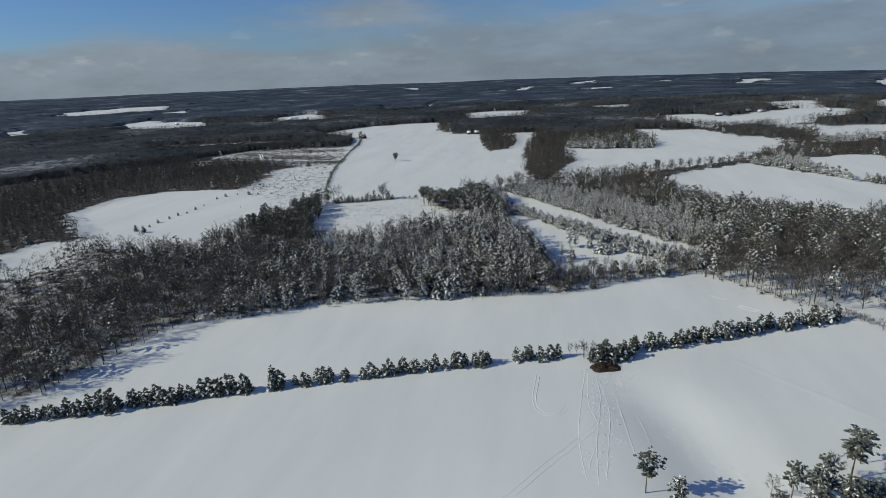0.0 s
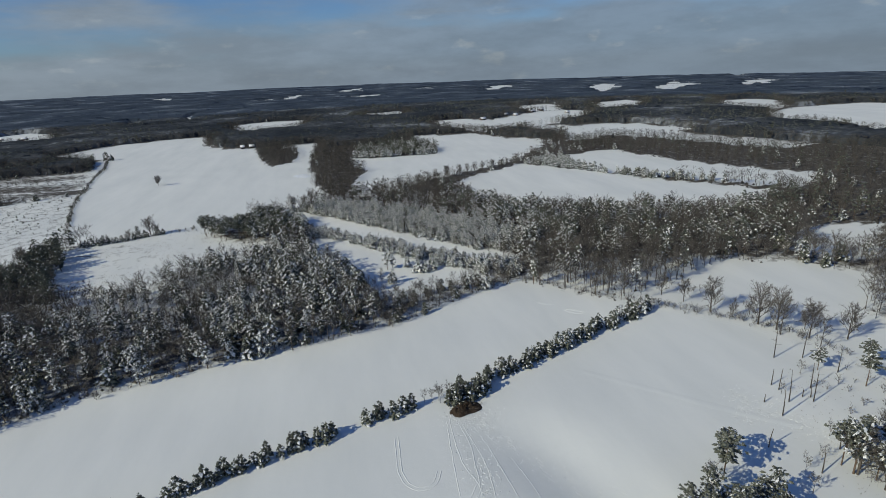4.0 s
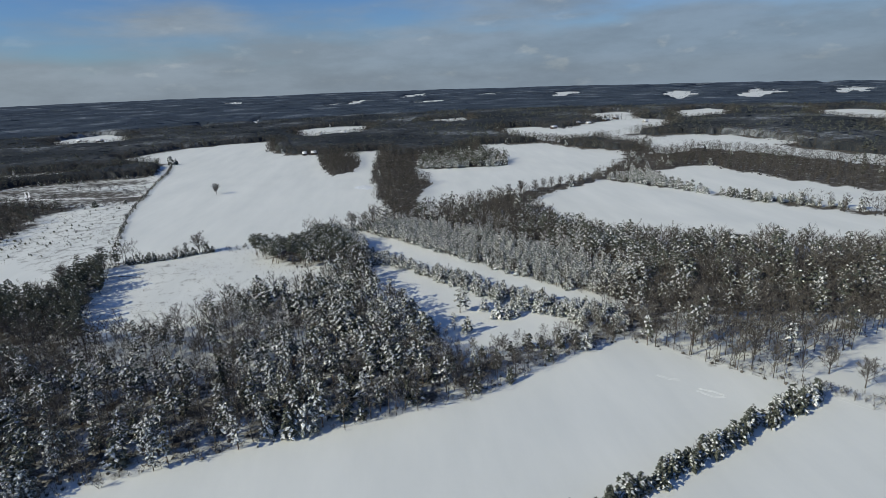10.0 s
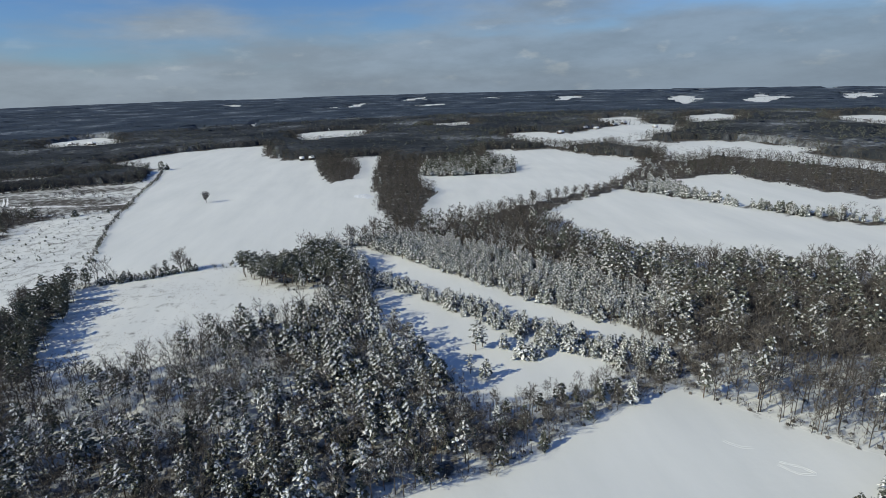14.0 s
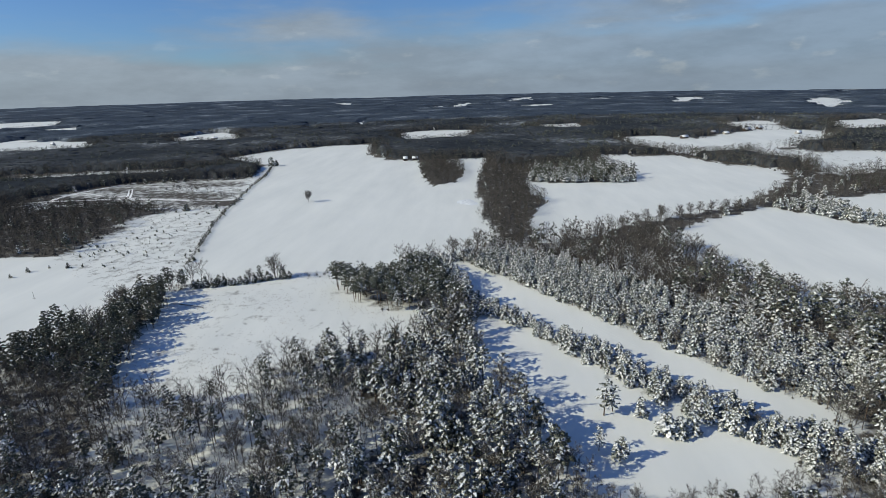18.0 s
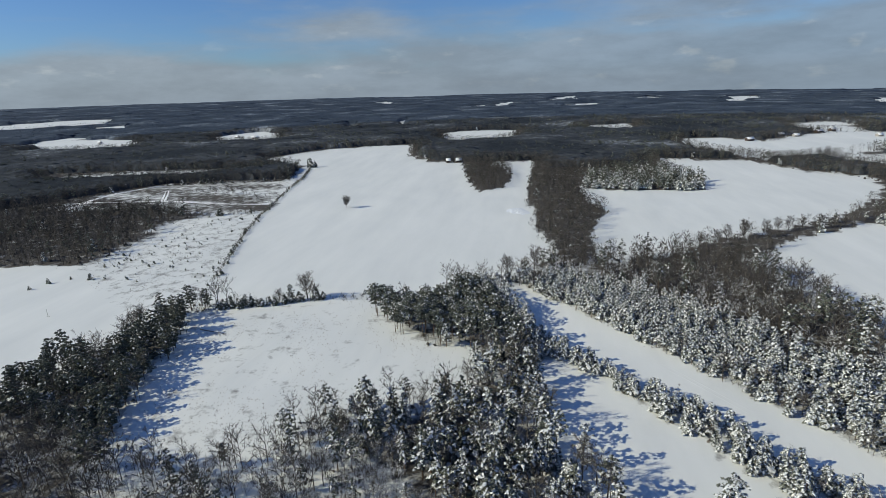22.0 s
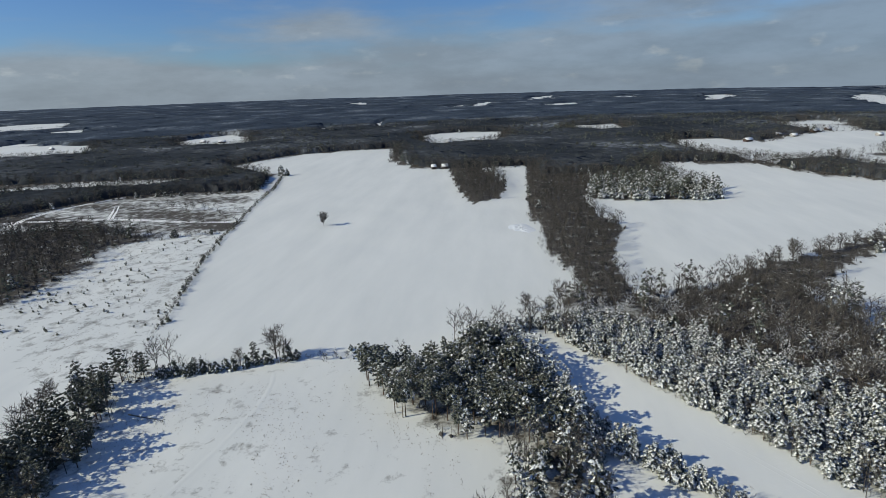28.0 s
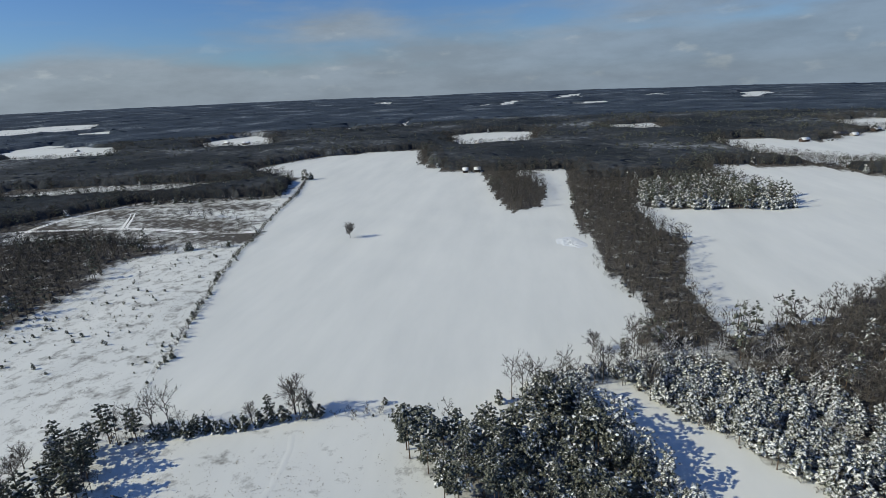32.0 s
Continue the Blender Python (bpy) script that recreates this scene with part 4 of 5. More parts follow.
def canopy():
    """The woods beyond, out to the horizon: a dark understorey and the crowns that stand out of it."""
    rng = np.random.RandomState(9)
    rad = 640 * (4750 / 640) ** (np.arange(240) / 239.0)
    ang = np.radians(np.arange(-74, 74.01, 0.4))
    gr, ga = np.meshgrid(rad, ang)
    gr = gr * (1 + 0.003 * rng.randn(*gr.shape))
    ga = ga + 0.0016 * rng.randn(*ga.shape)
    x, y = -30 + gr * np.sin(ga), 150 + gr * np.cos(ga)
    top = 6.5 + np.where(gr > 1500, 0.9, 1.6) * rng.rand(*gr.shape) + 1.2 * wave(x, y, 160, 5)
    openness = in_open(x, y)
    close = (gr < 1400) & (rim(x, y, 16) | (gr < 690))
    z = ground_z(x, y) + np.where(openness | close, -4.0, top)
    v = np.stack([x, y, z], -1).reshape(-1, 3)
    w = len(rad)
    i = (np.arange(len(ang) - 1)[:, None] * w + np.arange(w - 1)).ravel()
    tris = np.concatenate([np.stack([i, i + w, i + 1], 1), np.stack([i + w, i + w + 1, i + 1], 1)])
    zz = z.ravel() - ground_z(v[:, 0], v[:, 1])
    tris = tris[(zz[tris] > 0).any(1)]
    # past 1500 m the woods take the bluer tones that imitate haze
    me = mesh_of("far_woods", v, tris, (gr.ravel()[tris[:, 0]] > 1500).astype(int), [HAZED_CANOPY, HAZED_RIM_CANOPY])
    me.polygons.foreach_set("use_smooth", np.ones(len(tris), bool))
    tagged(new("far_woods", me), "dark leafless woods rolling to the horizon", "woods", kind="stuff")
    # crowns, wider apart, coarser and with more haze in their colour the farther they stand
    for name, r0, r1, step, size, kind in (("far_crowns", 690, 1500, 8.5, 1.0, 0), ("horizon_crowns", 1500, 3300, 21.0, 1.25, 1)):
        p, rng = grid_spots(-1.2 * r1, 1.2 * r1, 150, 150 + r1, step, 11 + kind)
        r, a = np.hypot(p[:, 0] + 30, p[:, 1] - 150), np.degrees(np.arctan2(p[:, 0] + 30, p[:, 1] - 150))
        keep = (r > r0) & (r < r1) & (np.abs(a) < 56)
        p = p[keep]
        keep = ~in_open(p[:, 0], p[:, 1]) | (rng.rand(len(p)) < 0.035)
        if not kind:
            keep &= ~rim(p[:, 0], p[:, 1], 12)
        p = p[keep]
        tall = (9.0 + 4.5 * rng.rand(len(p)) + 1.5 * wave(p[:, 0], p[:, 1], 160, 5)) * size
        ever = rng.rand(len(p)) < 0.05 + 0.35 * (wave(p[:, 0], p[:, 1] * 1.5, 260, 17) > 0.6) + 0.3 * ((wave(p[:, 0], p[:, 1] * 2, 300, 20) > 0.1) & (p[:, 0] > 60))
        rows = with_height(p, tall / 13)
        crude = [joined(far_bare(170 + s, 13, 15 - 3 * kind, 0.36 + 0.24 * kind, 0.30, 0.26 + 0.34 * kind, 0, False)) for s in range(6)]
        green = [joined(pine(180 + s, 13, 0.24, 8, 1, 0.0, 1.5, fine=False)) for s in range(4)]
        tagged(new(name, scatter_mesh(name, crude, rows[~ever], [BARK, HAZED_RIM_TWIG if kind else HAZED_FAR_TWIG, SNOW], 12)), "leafless crowns of the woods towards the horizon", "trees", kind="stuff")
        if not kind:
            tagged(new("far_pines", scatter_mesh("far_pines", green, rows[ever], [PINE_BARK, CEDAR, SNOW], 13, 1.0)), "snow-dusted pines among the leafless far woods", "trees", kind="stuff")


canopy()


# ---- hedges and single trees ----
def along(points, step, rng, jitter=0.8):
    """Spots along a line."""
    out = []
    for (x0, y0), (x1, y1) in zip(points, points[1:]):
        n = max(1, int(math.hypot(x1 - x0, y1 - y0) / step))
        out += [(x0 + (x1 - x0) * (k + 0.5) / n + rng.randn() * jitter, y0 + (y1 - y0) * (k + 0.5) / n + rng.randn() * jitter) for k in range(n)]
    return out


def field_hedge():
    """The hedge of cedars between the home field and the long field."""
    rng = np.random.RandomState(21)
    west = [(-173, 121), (-144, 131), (-114, 142), (-71, 157), (-18, 174)]
    for x, y in along(west, 2.1, rng, 0.9):
        if math.sin(x * 0.61) + math.sin(x * 0.23 + 1) < -1.55:
            continue
        tree("cedar", x, y, 4.0 + 2.8 * rng.rand() ** 1.3 + (1.8 if -118 < x < -92 or -150 < x < -140 else 0), rng, "dark cedar with a little snow in a field hedge", "cedars of the field hedge", 1.1)
    for x, y in along([(-11, 176), (6, 180)], 2.6, rng, 0.7):
        tree("cedar", x, y, 4.5 + 1.6 * rng.rand(), rng, "dark cedar with a little snow in a field hedge", "cedars of the field hedge", 1.1)
    for x, y in along([(18, 180), (36, 189), (61, 199), (91, 212), (112, 219)], 2.0, rng, 1.3):
        tree("snow_cedar" if rng.rand() < 0.22 else "cedar", x, y, 4.4 + 2.8 * rng.rand(), rng, "snow-dusted cedar in a dense field hedge", "cedars of the field hedge", 1.1)
    for x, y in along([(8, 180), (22, 182)], 2.4, rng, 0.8) + [(63, 201), (14, 181)]:
        tree("bare", x, y, 5.0 + 1.8 * rng.rand(), rng, "small leafless grey tree in a field hedge", "bare trees of the field hedge")

    for x, y, h in [(17, 179, 5.5), (19.5, 178, 6.5), (22.5, 179.5, 7), (25.5, 179, 6), (28, 181, 6.5), (30.5, 182, 5.5)]:
        tree("cedar", x, y, h, rng, "dark cedar with a little snow in a field hedge", "cedars of the field hedge", 1.15)


field_hedge()


def single_trees():
    rng = np.random.RandomState(22)
    for x, y, h in [(137, 210, 15), (133, 222, 10), (147, 195, 17), (150, 189, 17), (156, 180, 14), (168, 175, 14), (129, 232, 11), (142, 203, 7), (160, 186, 8), (150, 203, 6)]:
        tree("oak", x, y, h, rng, "large leafless oak with spreading grey limbs", "oaks by the lane", 0.95)
    for x, y, h in [(25, 115, 12), (32, 111, 9), (59, 118, 11.5), (63, 116, 10.5), (67, 121, 11), (70, 116, 9), (74, 115, 9.5), (80, 112, 8), (108, 123, 13), (118, 126, 11), (146, 149, 12), (76, 127, 15), (81, 133, 10.5), (150, 140, 13), (143, 128, 13), (130, 118, 12), (140, 161, 9), (157, 158, 10), (116, 112, 12), (54, 113, 8)]:
        tree("tall_pine", x, y, h, rng, "green pine standing at the corner of the snowy field", "pines at the field corner", 1.0)
    for k in range(22):
        x, y = 58 + 24 * rng.rand(), 105 + 13 * rng.rand()
        tree("tall_pine", x, y, 7 + 4.5 * rng.rand(), rng, "green pine standing at the corner of the snowy field", "pines at the field corner", 1.05)
    for k in range(16):
        x, y = 107 + 22 * rng.rand(), 110 + 17 * rng.rand()
        tree("pine" if k % 3 else "oak", x, y, 10 + 4 * rng.rand(), rng, "tree in a dense dark clump at the field corner", "clump at the field corner", 1.2)
    for x, y, h in [(71, 125, 9), (55, 119, 7), (93, 117, 6), (115, 133, 5), (132, 160, 5.5), (105, 126, 5), (118, 153, 4.5), (98, 124, 5)]:
        tree("bare", x, y, h, rng, "small leafless tree at the field corner", "bare trees at the field corner")
    for x, y, h, kind in [(14, 308, 12.5, "pine"), (9, 291, 8, "snow_pine"), (14, 287, 8, "snow_cedar"), (25, 308, 6.5, "snow_cedar"), (29, 299, 8.5, "snow_cedar"), (33, 298, 7, "snow_cedar"), (37, 300, 7.5, "snow_cedar"), (32, 317, 6, "snow_cedar"), (17, 310, 9, "snow_pine")]:
        tree(kind, x, y, h, rng, "snow-covered evergreen standing alone in a narrow field", "evergreens in the narrow field", 1.15)
    for x, y, h in [(-188, 406, 12), (-186, 410, 11), (-186, 416, 13), (-188, 400, 10), (-186, 394, 11), (-162, 423, 6.5), (-143, 431, 8.5), (-183, 386, 10), (-180, 376, 11)]:
        tree("dark_pine", x, y, h, rng, "dark green pine at the corner of the clearing", "pines round the clearing")
    for x, y, h in [(-194, 388, 11), (-201, 399, 8), (-182, 421, 7), (-203, 404, 8), (-136, 434, 13), (-148, 429, 7), (-132, 435, 7), (-40, 478, 8), (-196, 405, 5)]:
        tree("oak", x, y, h, rng, "leafless tree beside the clearing, its crown rounded", "bare trees round the clearing", 1.15)
    for x, y in [(-174, 419), (-172, 420), (-169, 421), (-165, 421), (-163, 422), (-160, 424), (-157, 424), (-155, 424), (-152, 426), (-149, 426), (-145, 428), (-142, 430), (-139, 431), (-137, 431), (-131, 433), (-128, 434)]:
        tree("cedar", x, y, 3.6 + 2.8 * rng.rand(), rng, "dark cedar in the hedge behind the clearing", "cedars behind the clearing", 1.15)
    for x, y, h in [(-73, 444, 4.5), (-109, 441, 2.6), (-111, 434, 1.1), (-106, 434, 1.3), (-302, 870, 13), (-296, 872, 9)]:
        tree("cedar", x, y, h, rng, "lone cedar standing in open snow", "lone cedars", 1.2)
    for x, y in along([(-67, 448), (-58, 455), (-46, 460), (-30, 463)], 2.2, rng, 0.8) + along([(-60, 447), (-46, 430), (-33, 408)], 2.6, rng, 0.8):
        tree("snow_cedar", x, y, 4.5 + 2.2 * rng.rand(), rng, "snow-laden cedar closing the end of the strip", "cedars at the end of the strip", 1.1)
    for x, y in along([(66, 519), (104, 541), (150, 565), (196, 586), (240, 622)], 9.5, rng, 2.2):
        tree("oak", x, y, 7.5 + 3.5 * rng.rand(), rng, "leafless round-headed tree in a hedge between fields", "trees of the east hedge", 1.05)
    tree("thick_oak", -179, 634, 10.0, rng, "lone leafless tree in the middle of a great field", "lone tree", 1.05)
    for x, y in [(-297, 336), (-288, 333), (-295, 348), (-296, 359), (-294, 370), (-294, 381), (-291, 388), (-292, 401), (-292, 413), (-296, 440), (-293, 449), (-285, 456), (-273, 456)]:
        tree("cedar", x, y, 1.6 + 2.0 * rng.rand() + (2.5 if y < 345 else 0), rng, "small dark cedar in a thin row across the field", "cedars of the west row", 1.2)


single_trees()


def scrub():
    """Young cedars and brush in the old field and along the fence."""
    rng = np.random.RandomState(23)
    n = 0
    while n < 150:
        x, y = -318 + 125 * rng.rand(), 415 + 190 * rng.rand()
        if inside(np.array([x]), np.array([y]), OPEN["scrub_field"])[0] and (y > 455 or rng.rand() < 0.1) and math.sin(x * 0.09) + math.sin(y * 0.07 + x * 0.03) > -0.9:
            tree("sapling", x, y, 0.9 + 1.5 * rng.rand() ** 2, rng, "young dark cedar poking out of the snow", "young cedars of the old field", 1.3, "cedar_sapling")
            n += 1
    for x, y in along([(-199, 458), (-212, 501), (-230, 555), (-244, 610), (-253, 656), (-268, 721), (-278, 785), (-298, 858)], 3.6, rng, 0.9):
        tree("sapling", x, y, 1.2 + 2.2 * rng.rand() ** 2, rng, "low dark cedar growing in a fence line", "cedars of the fence line", 1.3, "cedar_sapling")

    for x, y in along([(-252, 617), (-293, 607), (-330, 620), (-370, 632), (-440, 628)], 4.5, rng, 2.2) + along([(-292, 774), (-350, 766), (-418, 760)], 5.0, rng, 2.5):
        tree("bare" if rng.rand() < 0.6 else "cedar", x, y, 3.0 + 3.5 * rng.rand(), rng, "small tree in a row across the old fields", "trees of the old field rows", 1.3)


scrub()


def thicket():
    """A knot of bare trees in the brown scrub."""
    rng = np.random.RandomState(24)
    for k in range(14):
        tree("bare", -326 + 16 * rng.randn(), 699 + 4 * rng.randn(), 4.5 + 2.5 * rng.rand(), rng, "small leafless tree in a thicket of brown scrub", "thicket in the scrub", 1.4)


thicket()


# ---- dead trunks, fence, gate, heap, trails, houses ----
WEATHERED = plain("weathered_wood", (0.028, 0.025, 0.023), (0.095, 0.083, 0.073), 4.0, snowy=0.2)
STEEL = plain("galvanised_steel", (0.16, 0.17, 0.18), (0.34, 0.35, 0.36), 6.0, rough=0.5)
STRAW = plain("trampled_hay", (0.016, 0.012, 0.010), (0.062, 0.044, 0.032), 2.2)
TRODDEN = plain("trodden_snow", (0.78, 0.79, 0.795), (0.87, 0.875, 0.88), 1.2)
SIDING = plain("pale_siding", (0.28, 0.27, 0.26), (0.45, 0.44, 0.42), 0.8)
BARN_RED = plain("dark_boards", (0.045, 0.035, 0.032), (0.12, 0.09, 0.08), 0.8)
ROOF_SNOW = plain("roof_snow", (0.72, 0.74, 0.77), (0.85, 0.86, 0.88), 0.8)
PANE = plain("dark_pane", (0.012, 0.014, 0.017), (0.03, 0.034, 0.04), 1.0, rough=0.15)
GRASS = plain("dead_grass", (0.07, 0.05, 0.035), (0.24, 0.18, 0.125), 1.0)


def part(name, bag, mats, parent, label=""):
    ob = new(name, mesh_of(name, *bag.arrays(), mats))
    ob.parent = parent
    return tagged(ob, label)


def box(bag, x0, y0, z0, x1, y1, z1, slot=0):
    v = [(x, y, z) for z in (z0, z1) for y in (y0, y1) for x in (x0, x1)]
    q = [(0, 2, 3, 1), (4, 5, 7, 6), (0, 1, 5, 4), (2, 6, 7, 3), (0, 4, 6, 2), (1, 3, 7, 5)]
    bag.put(v, [t for a, b, c, d in q for t in ((a, b, c), (a, c, d))], slot)


def stand_at(ob, x, y, turn=0.0, sink=0.05):
    ob.location, ob.rotation_euler = (x, y, float(ground_z(x, y)) - sink), (0, 0, radians(turn))
    return ob


def snags():
    """Dead trunks left standing at the field corner."""
    rng = np.random.RandomState(31)
    for x, y, h in [(119, 158, 6), (119, 155, 8), (110, 151, 3), (110, 144, 10), (117, 149, 11), (129, 153, 9), (123, 150, 3), (125, 149, 4), (124, 147, 11), (145, 158, 8), (96, 134, 6.5), (133, 172, 11), (142, 169, 12), (113, 128, 3.5), (101, 122, 7)]:
        root = stand_at(tagged(new("dead_tree"), "dead grey trunk standing bare in the snow", "tree", "dead trunks at the field corner"), x, y)
        bag = Bag()
        lean = rng.randn(2) * 0.035 * h
        pts = [np.array([lean[0] * s * s, lean[1] * s * s, h * s]) for s in (0, 0.35, 0.7, 1.0)]
        for a, b, r0, r1 in zip(pts, pts[1:], (0.20, 0.16, 0.12), (0.16, 0.12, 0.06)):
            bag.stick(a, b, r0, r1, 0, 6)
        part("trunk", bag, [WEATHERED], root)
        if h > 7.5:
            for k in range(5 if y < 165 else 16):
                limb = Bag()
                s = 0.35 + 0.6 * rng.rand()
                a = rng.rand() * 6.28
                p = pts[0] + np.array([lean[0] * s * s, lean[1] * s * s, h * s])
                ln = (0.5 + rng.rand()) * (1.0 if y < 165 else 1.9)
                limb.stick(p, p + np.array([np.cos(a), np.sin(a), 0.15 + 0.2 * rng.randn()]) * ln, 0.05, 0.015, 0, 3)
                part("branch", limb, [WEATHERED], root)


snags()


def fallen_tree():
    """A bare trunk that has come down across the snow, its limbs propping it."""
    rng = np.random.RandomState(35)
    root = stand_at(tagged(new("fallen_tree"), "leafless fallen trunk lying on the snow with broken limbs", "tree"), -169, 395, -8)
    bag = Bag()
    pts = [np.array(q) for q in ((0, 0, 1.5), (4, -0.2, 1.3), (8, 0.1, 0.9), (12.5, 0.4, 0.3))]
    for a, b, r0, r1 in zip(pts, pts[1:], (0.26, 0.2, 0.14), (0.2, 0.14, 0.05)):
        bag.stick(a, b, r0, r1, 0, 6)
    part("trunk", bag, [WEATHERED], root)
    for k in range(11):
        limb = Bag()
        p = pts[0] + (pts[3] - pts[0]) * (0.2 + 0.075 * k)
        side = -1 if k % 3 else 1
        tip = p + np.array([1.2 + rng.rand(), side * (1.0 + 1.6 * rng.rand()), 0.6 * rng.rand() - 0.5])
        tip[2] = max(tip[2], 0.02)
        limb.stick(p, tip, 0.08, 0.03, 0, 4)
        limb.stick(tip, tip + np.array([0.9, side * 0.5, 0.25]), 0.03, 0.012, 0, 3)
        part("branch", limb, [WEATHERED], root)


fallen_tree()


def fence():
    """Posts and wires along the west side of the great field."""
    line = [(-190, 432), (-203, 470), (-213, 501), (-231, 555), (-245, 610), (-254, 656), (-269, 721), (-280, 785), (-300, 858)]
    root = tagged(new("wire_fence"), "old wire fence on grey wooden posts in the snow", "fence")
    rng = np.random.RandomState(32)
    spots = along(line, 7.0, rng, 0.08)
    bag = Bag()
    bag.stick((0, 0, -0.2), (0, 0, 1.35), 0.09, 0.08, 0, 6)
    bag.put([(-0.08, -0.08, 1.36), (0.08, -0.08, 1.36), (0.0, 0.09, 1.42)], [(0, 1, 2)], 0)
    me = mesh_of("post", *bag.arrays(), [WEATHERED])
    for x, y in spots:
        post = new("post", me)
        post.location, post.parent = (x, y, float(ground_z(x, y))), root
    for z in (0.45, 0.85, 1.2):
        wire = Bag()
        for (x0, y0), (x1, y1) in zip(spots, spots[1:]):
            wire.stick((x0, y0, float(ground_z(x0, y0)) + z), (x1, y1, float(ground_z(x1, y1)) + z), 0.012, 0.012, 0, 3)
        part("wire", wire, [STEEL], root)


fence()


def gate():
    root = stand_at(tagged(new("field_gate"), "closed tubular steel gate between two wooden posts", "gate"), -68, 436, 0)
    for x in (-4.2, 4.2):
        bag = Bag()
        bag.stick((x, 0, -0.1), (x, 0, 1.6), 0.12, 0.11, 0, 8)
        part("post", bag, [WEATHERED], root, "grey wooden gate post")
    for z in (0.25, 0.5, 0.75, 1.0, 1.25):
        bag = Bag()
        bag.stick((-4.0, 0, z), (4.0, 0, z), 0.04, 0.04, 0, 6)
        part("rail", bag, [STEEL], root)
    for x in (-4.0, 0.0, 4.0):
        bag = Bag()
        bag.stick((x, 0, 0.2), (x, 0, 1.3), 0.045, 0.045, 0, 6)
        part("upright", bag, [STEEL], root)


gate()


def heap(name, label, x, y, rx, ry, h, mats, seed, turn=0.0, rough=0.35):
    """A low uneven mound."""
    rng = np.random.RandomState(seed)
    root = stand_at(tagged(new(name), label, name.replace("_", " ")), x, y, turn, 0.06)
    bag, rings, seg = Bag(), 9, 30
    v = [(0, 0, h)]
    for r in range(1, rings + 1):
        u = r / rings
        for k in range(seg):
            a = 6.283 * k / seg
            edge = 1 + 0.08 * math.sin(3 * a + seed) + 0.06 * math.sin(5 * a + 2 * seed)
            z = h * (1 - u * u) * (1 + rough * rng.randn()) if r < rings else -0.05
            v.append((rx * u * edge * math.cos(a) + rng.randn() * 0.08, ry * u * edge * math.sin(a) + rng.randn() * 0.08, max(z, -0.05)))
    t = [(0, 1 + k, 1 + (k + 1) % seg) for k in range(seg)]
    for r in range(rings - 1):
        for k in range(seg):
            a, b = 1 + r * seg + k, 1 + r * seg + (k + 1) % seg
            t += [(a, a + seg, b + seg), (a, b + seg, b)]
    bag.put(v, t, 0)
    part("mound", bag, mats, root)
    return root


HAY = heap("hay_heap", "trampled brown hay and mud beside the hedge", 21.0, 174.6, 5.6, 3.4, 1.3, [STRAW], 3, 12, 0.4)
def litter_sticks(root, rx, ry, h, count, seed):
    """Broken branches that stick out of a heap."""
    rng = np.random.RandomState(seed)
    for k in range(count):
        a, u = rng.rand() * 6.28, rng.rand() ** 0.6
        p = np.array([rx * u * np.cos(a), ry * u * np.sin(a), h * (1 - u * u) * 0.9])
        d = np.array([np.cos(a) + 0.5 * rng.randn(), np.sin(a) + 0.5 * rng.randn(), 0.5 + 0.4 * rng.rand()])
        bag = Bag()
        tip = p + d / np.linalg.norm(d) * (0.9 + 1.2 * rng.rand())
        bag.stick(p, tip, 0.06, 0.03, 0, 4)
        bag.stick(p + (tip - p) * 0.6, tip + rng.randn(3) * 0.4, 0.03, 0.015, 0, 3)
        part("branch", bag, [WEATHERED], root)


litter_sticks(HAY, 5.0, 3.0, 1.3, 60, 36)
heap("brush_pile", "low pile of brush half buried in snow", -35, 617, 9, 14, 0.7, [plain("brush", (0.09, 0.075, 0.065), (0.3, 0.27, 0.25), 1.5, snowy=0.75)], 5, 20)


def trail(points, gauge, label, kind="trail", berm=0.16, rise=0.10, seed=0):
    """Trodden lines in the snow: two low banks beside a groove."""
    rng = np.random.RandomState(seed)
    pts = []
    n = len(points)
    for i in range(n - 1):
        p0, p1, p2, p3 = (np.array(points[min(max(j, 0), n - 1)], float) for j in (i - 1, i, i + 1, i + 2))
        for k in range(6):
            s = k / 6
            pts.append(0.5 * (2 * p1 + (p2 - p0) * s + (2 * p0 - 5 * p1 + 4 * p2 - p3) * s * s + (3 * p1 - p0 - 3 * p2 + p3) * s**3))
    pts.append(np.array(points[-1], float))
    pts = np.array(pts) + rng.randn(len(pts), 2) * 0.08
    d = np.gradient(pts, axis=0)
    side = np.stack([-d[:, 1], d[:, 0]], 1) / (np.linalg.norm(d, axis=1, keepdims=True) + 1e-6)
    root = tagged(new("snow_" + kind), label, kind, "tracks in the snow")
    for off in ((-gauge / 2, gauge / 2) if gauge else (0.0,)):
        bank, m = Bag(), len(pts)
        cross = []
        for u, h in ((-berm, -0.03), (-berm * 0.3, rise), (berm * 0.3, rise), (berm, -0.03)):
            q = pts + side * (off + u)
            cross.append(np.column_stack([q, ground_z(q[:, 0], q[:, 1]) + h * (0.6 + 0.8 * rng.rand(m)) + 0.025]))
        i = np.arange(m - 1)
        tris = [np.concatenate([np.stack([i, i + 1, i + m], 1), np.stack([i + 1, i + m + 1, i + m], 1)]) + r * m for r in range(3)]
        bank.put(np.concatenate(cross), np.concatenate(tris), 0)
        part("snow_bank", bank, [TRODDEN if gauge > 2.5 else SNOW_GROUND], root)
    return root


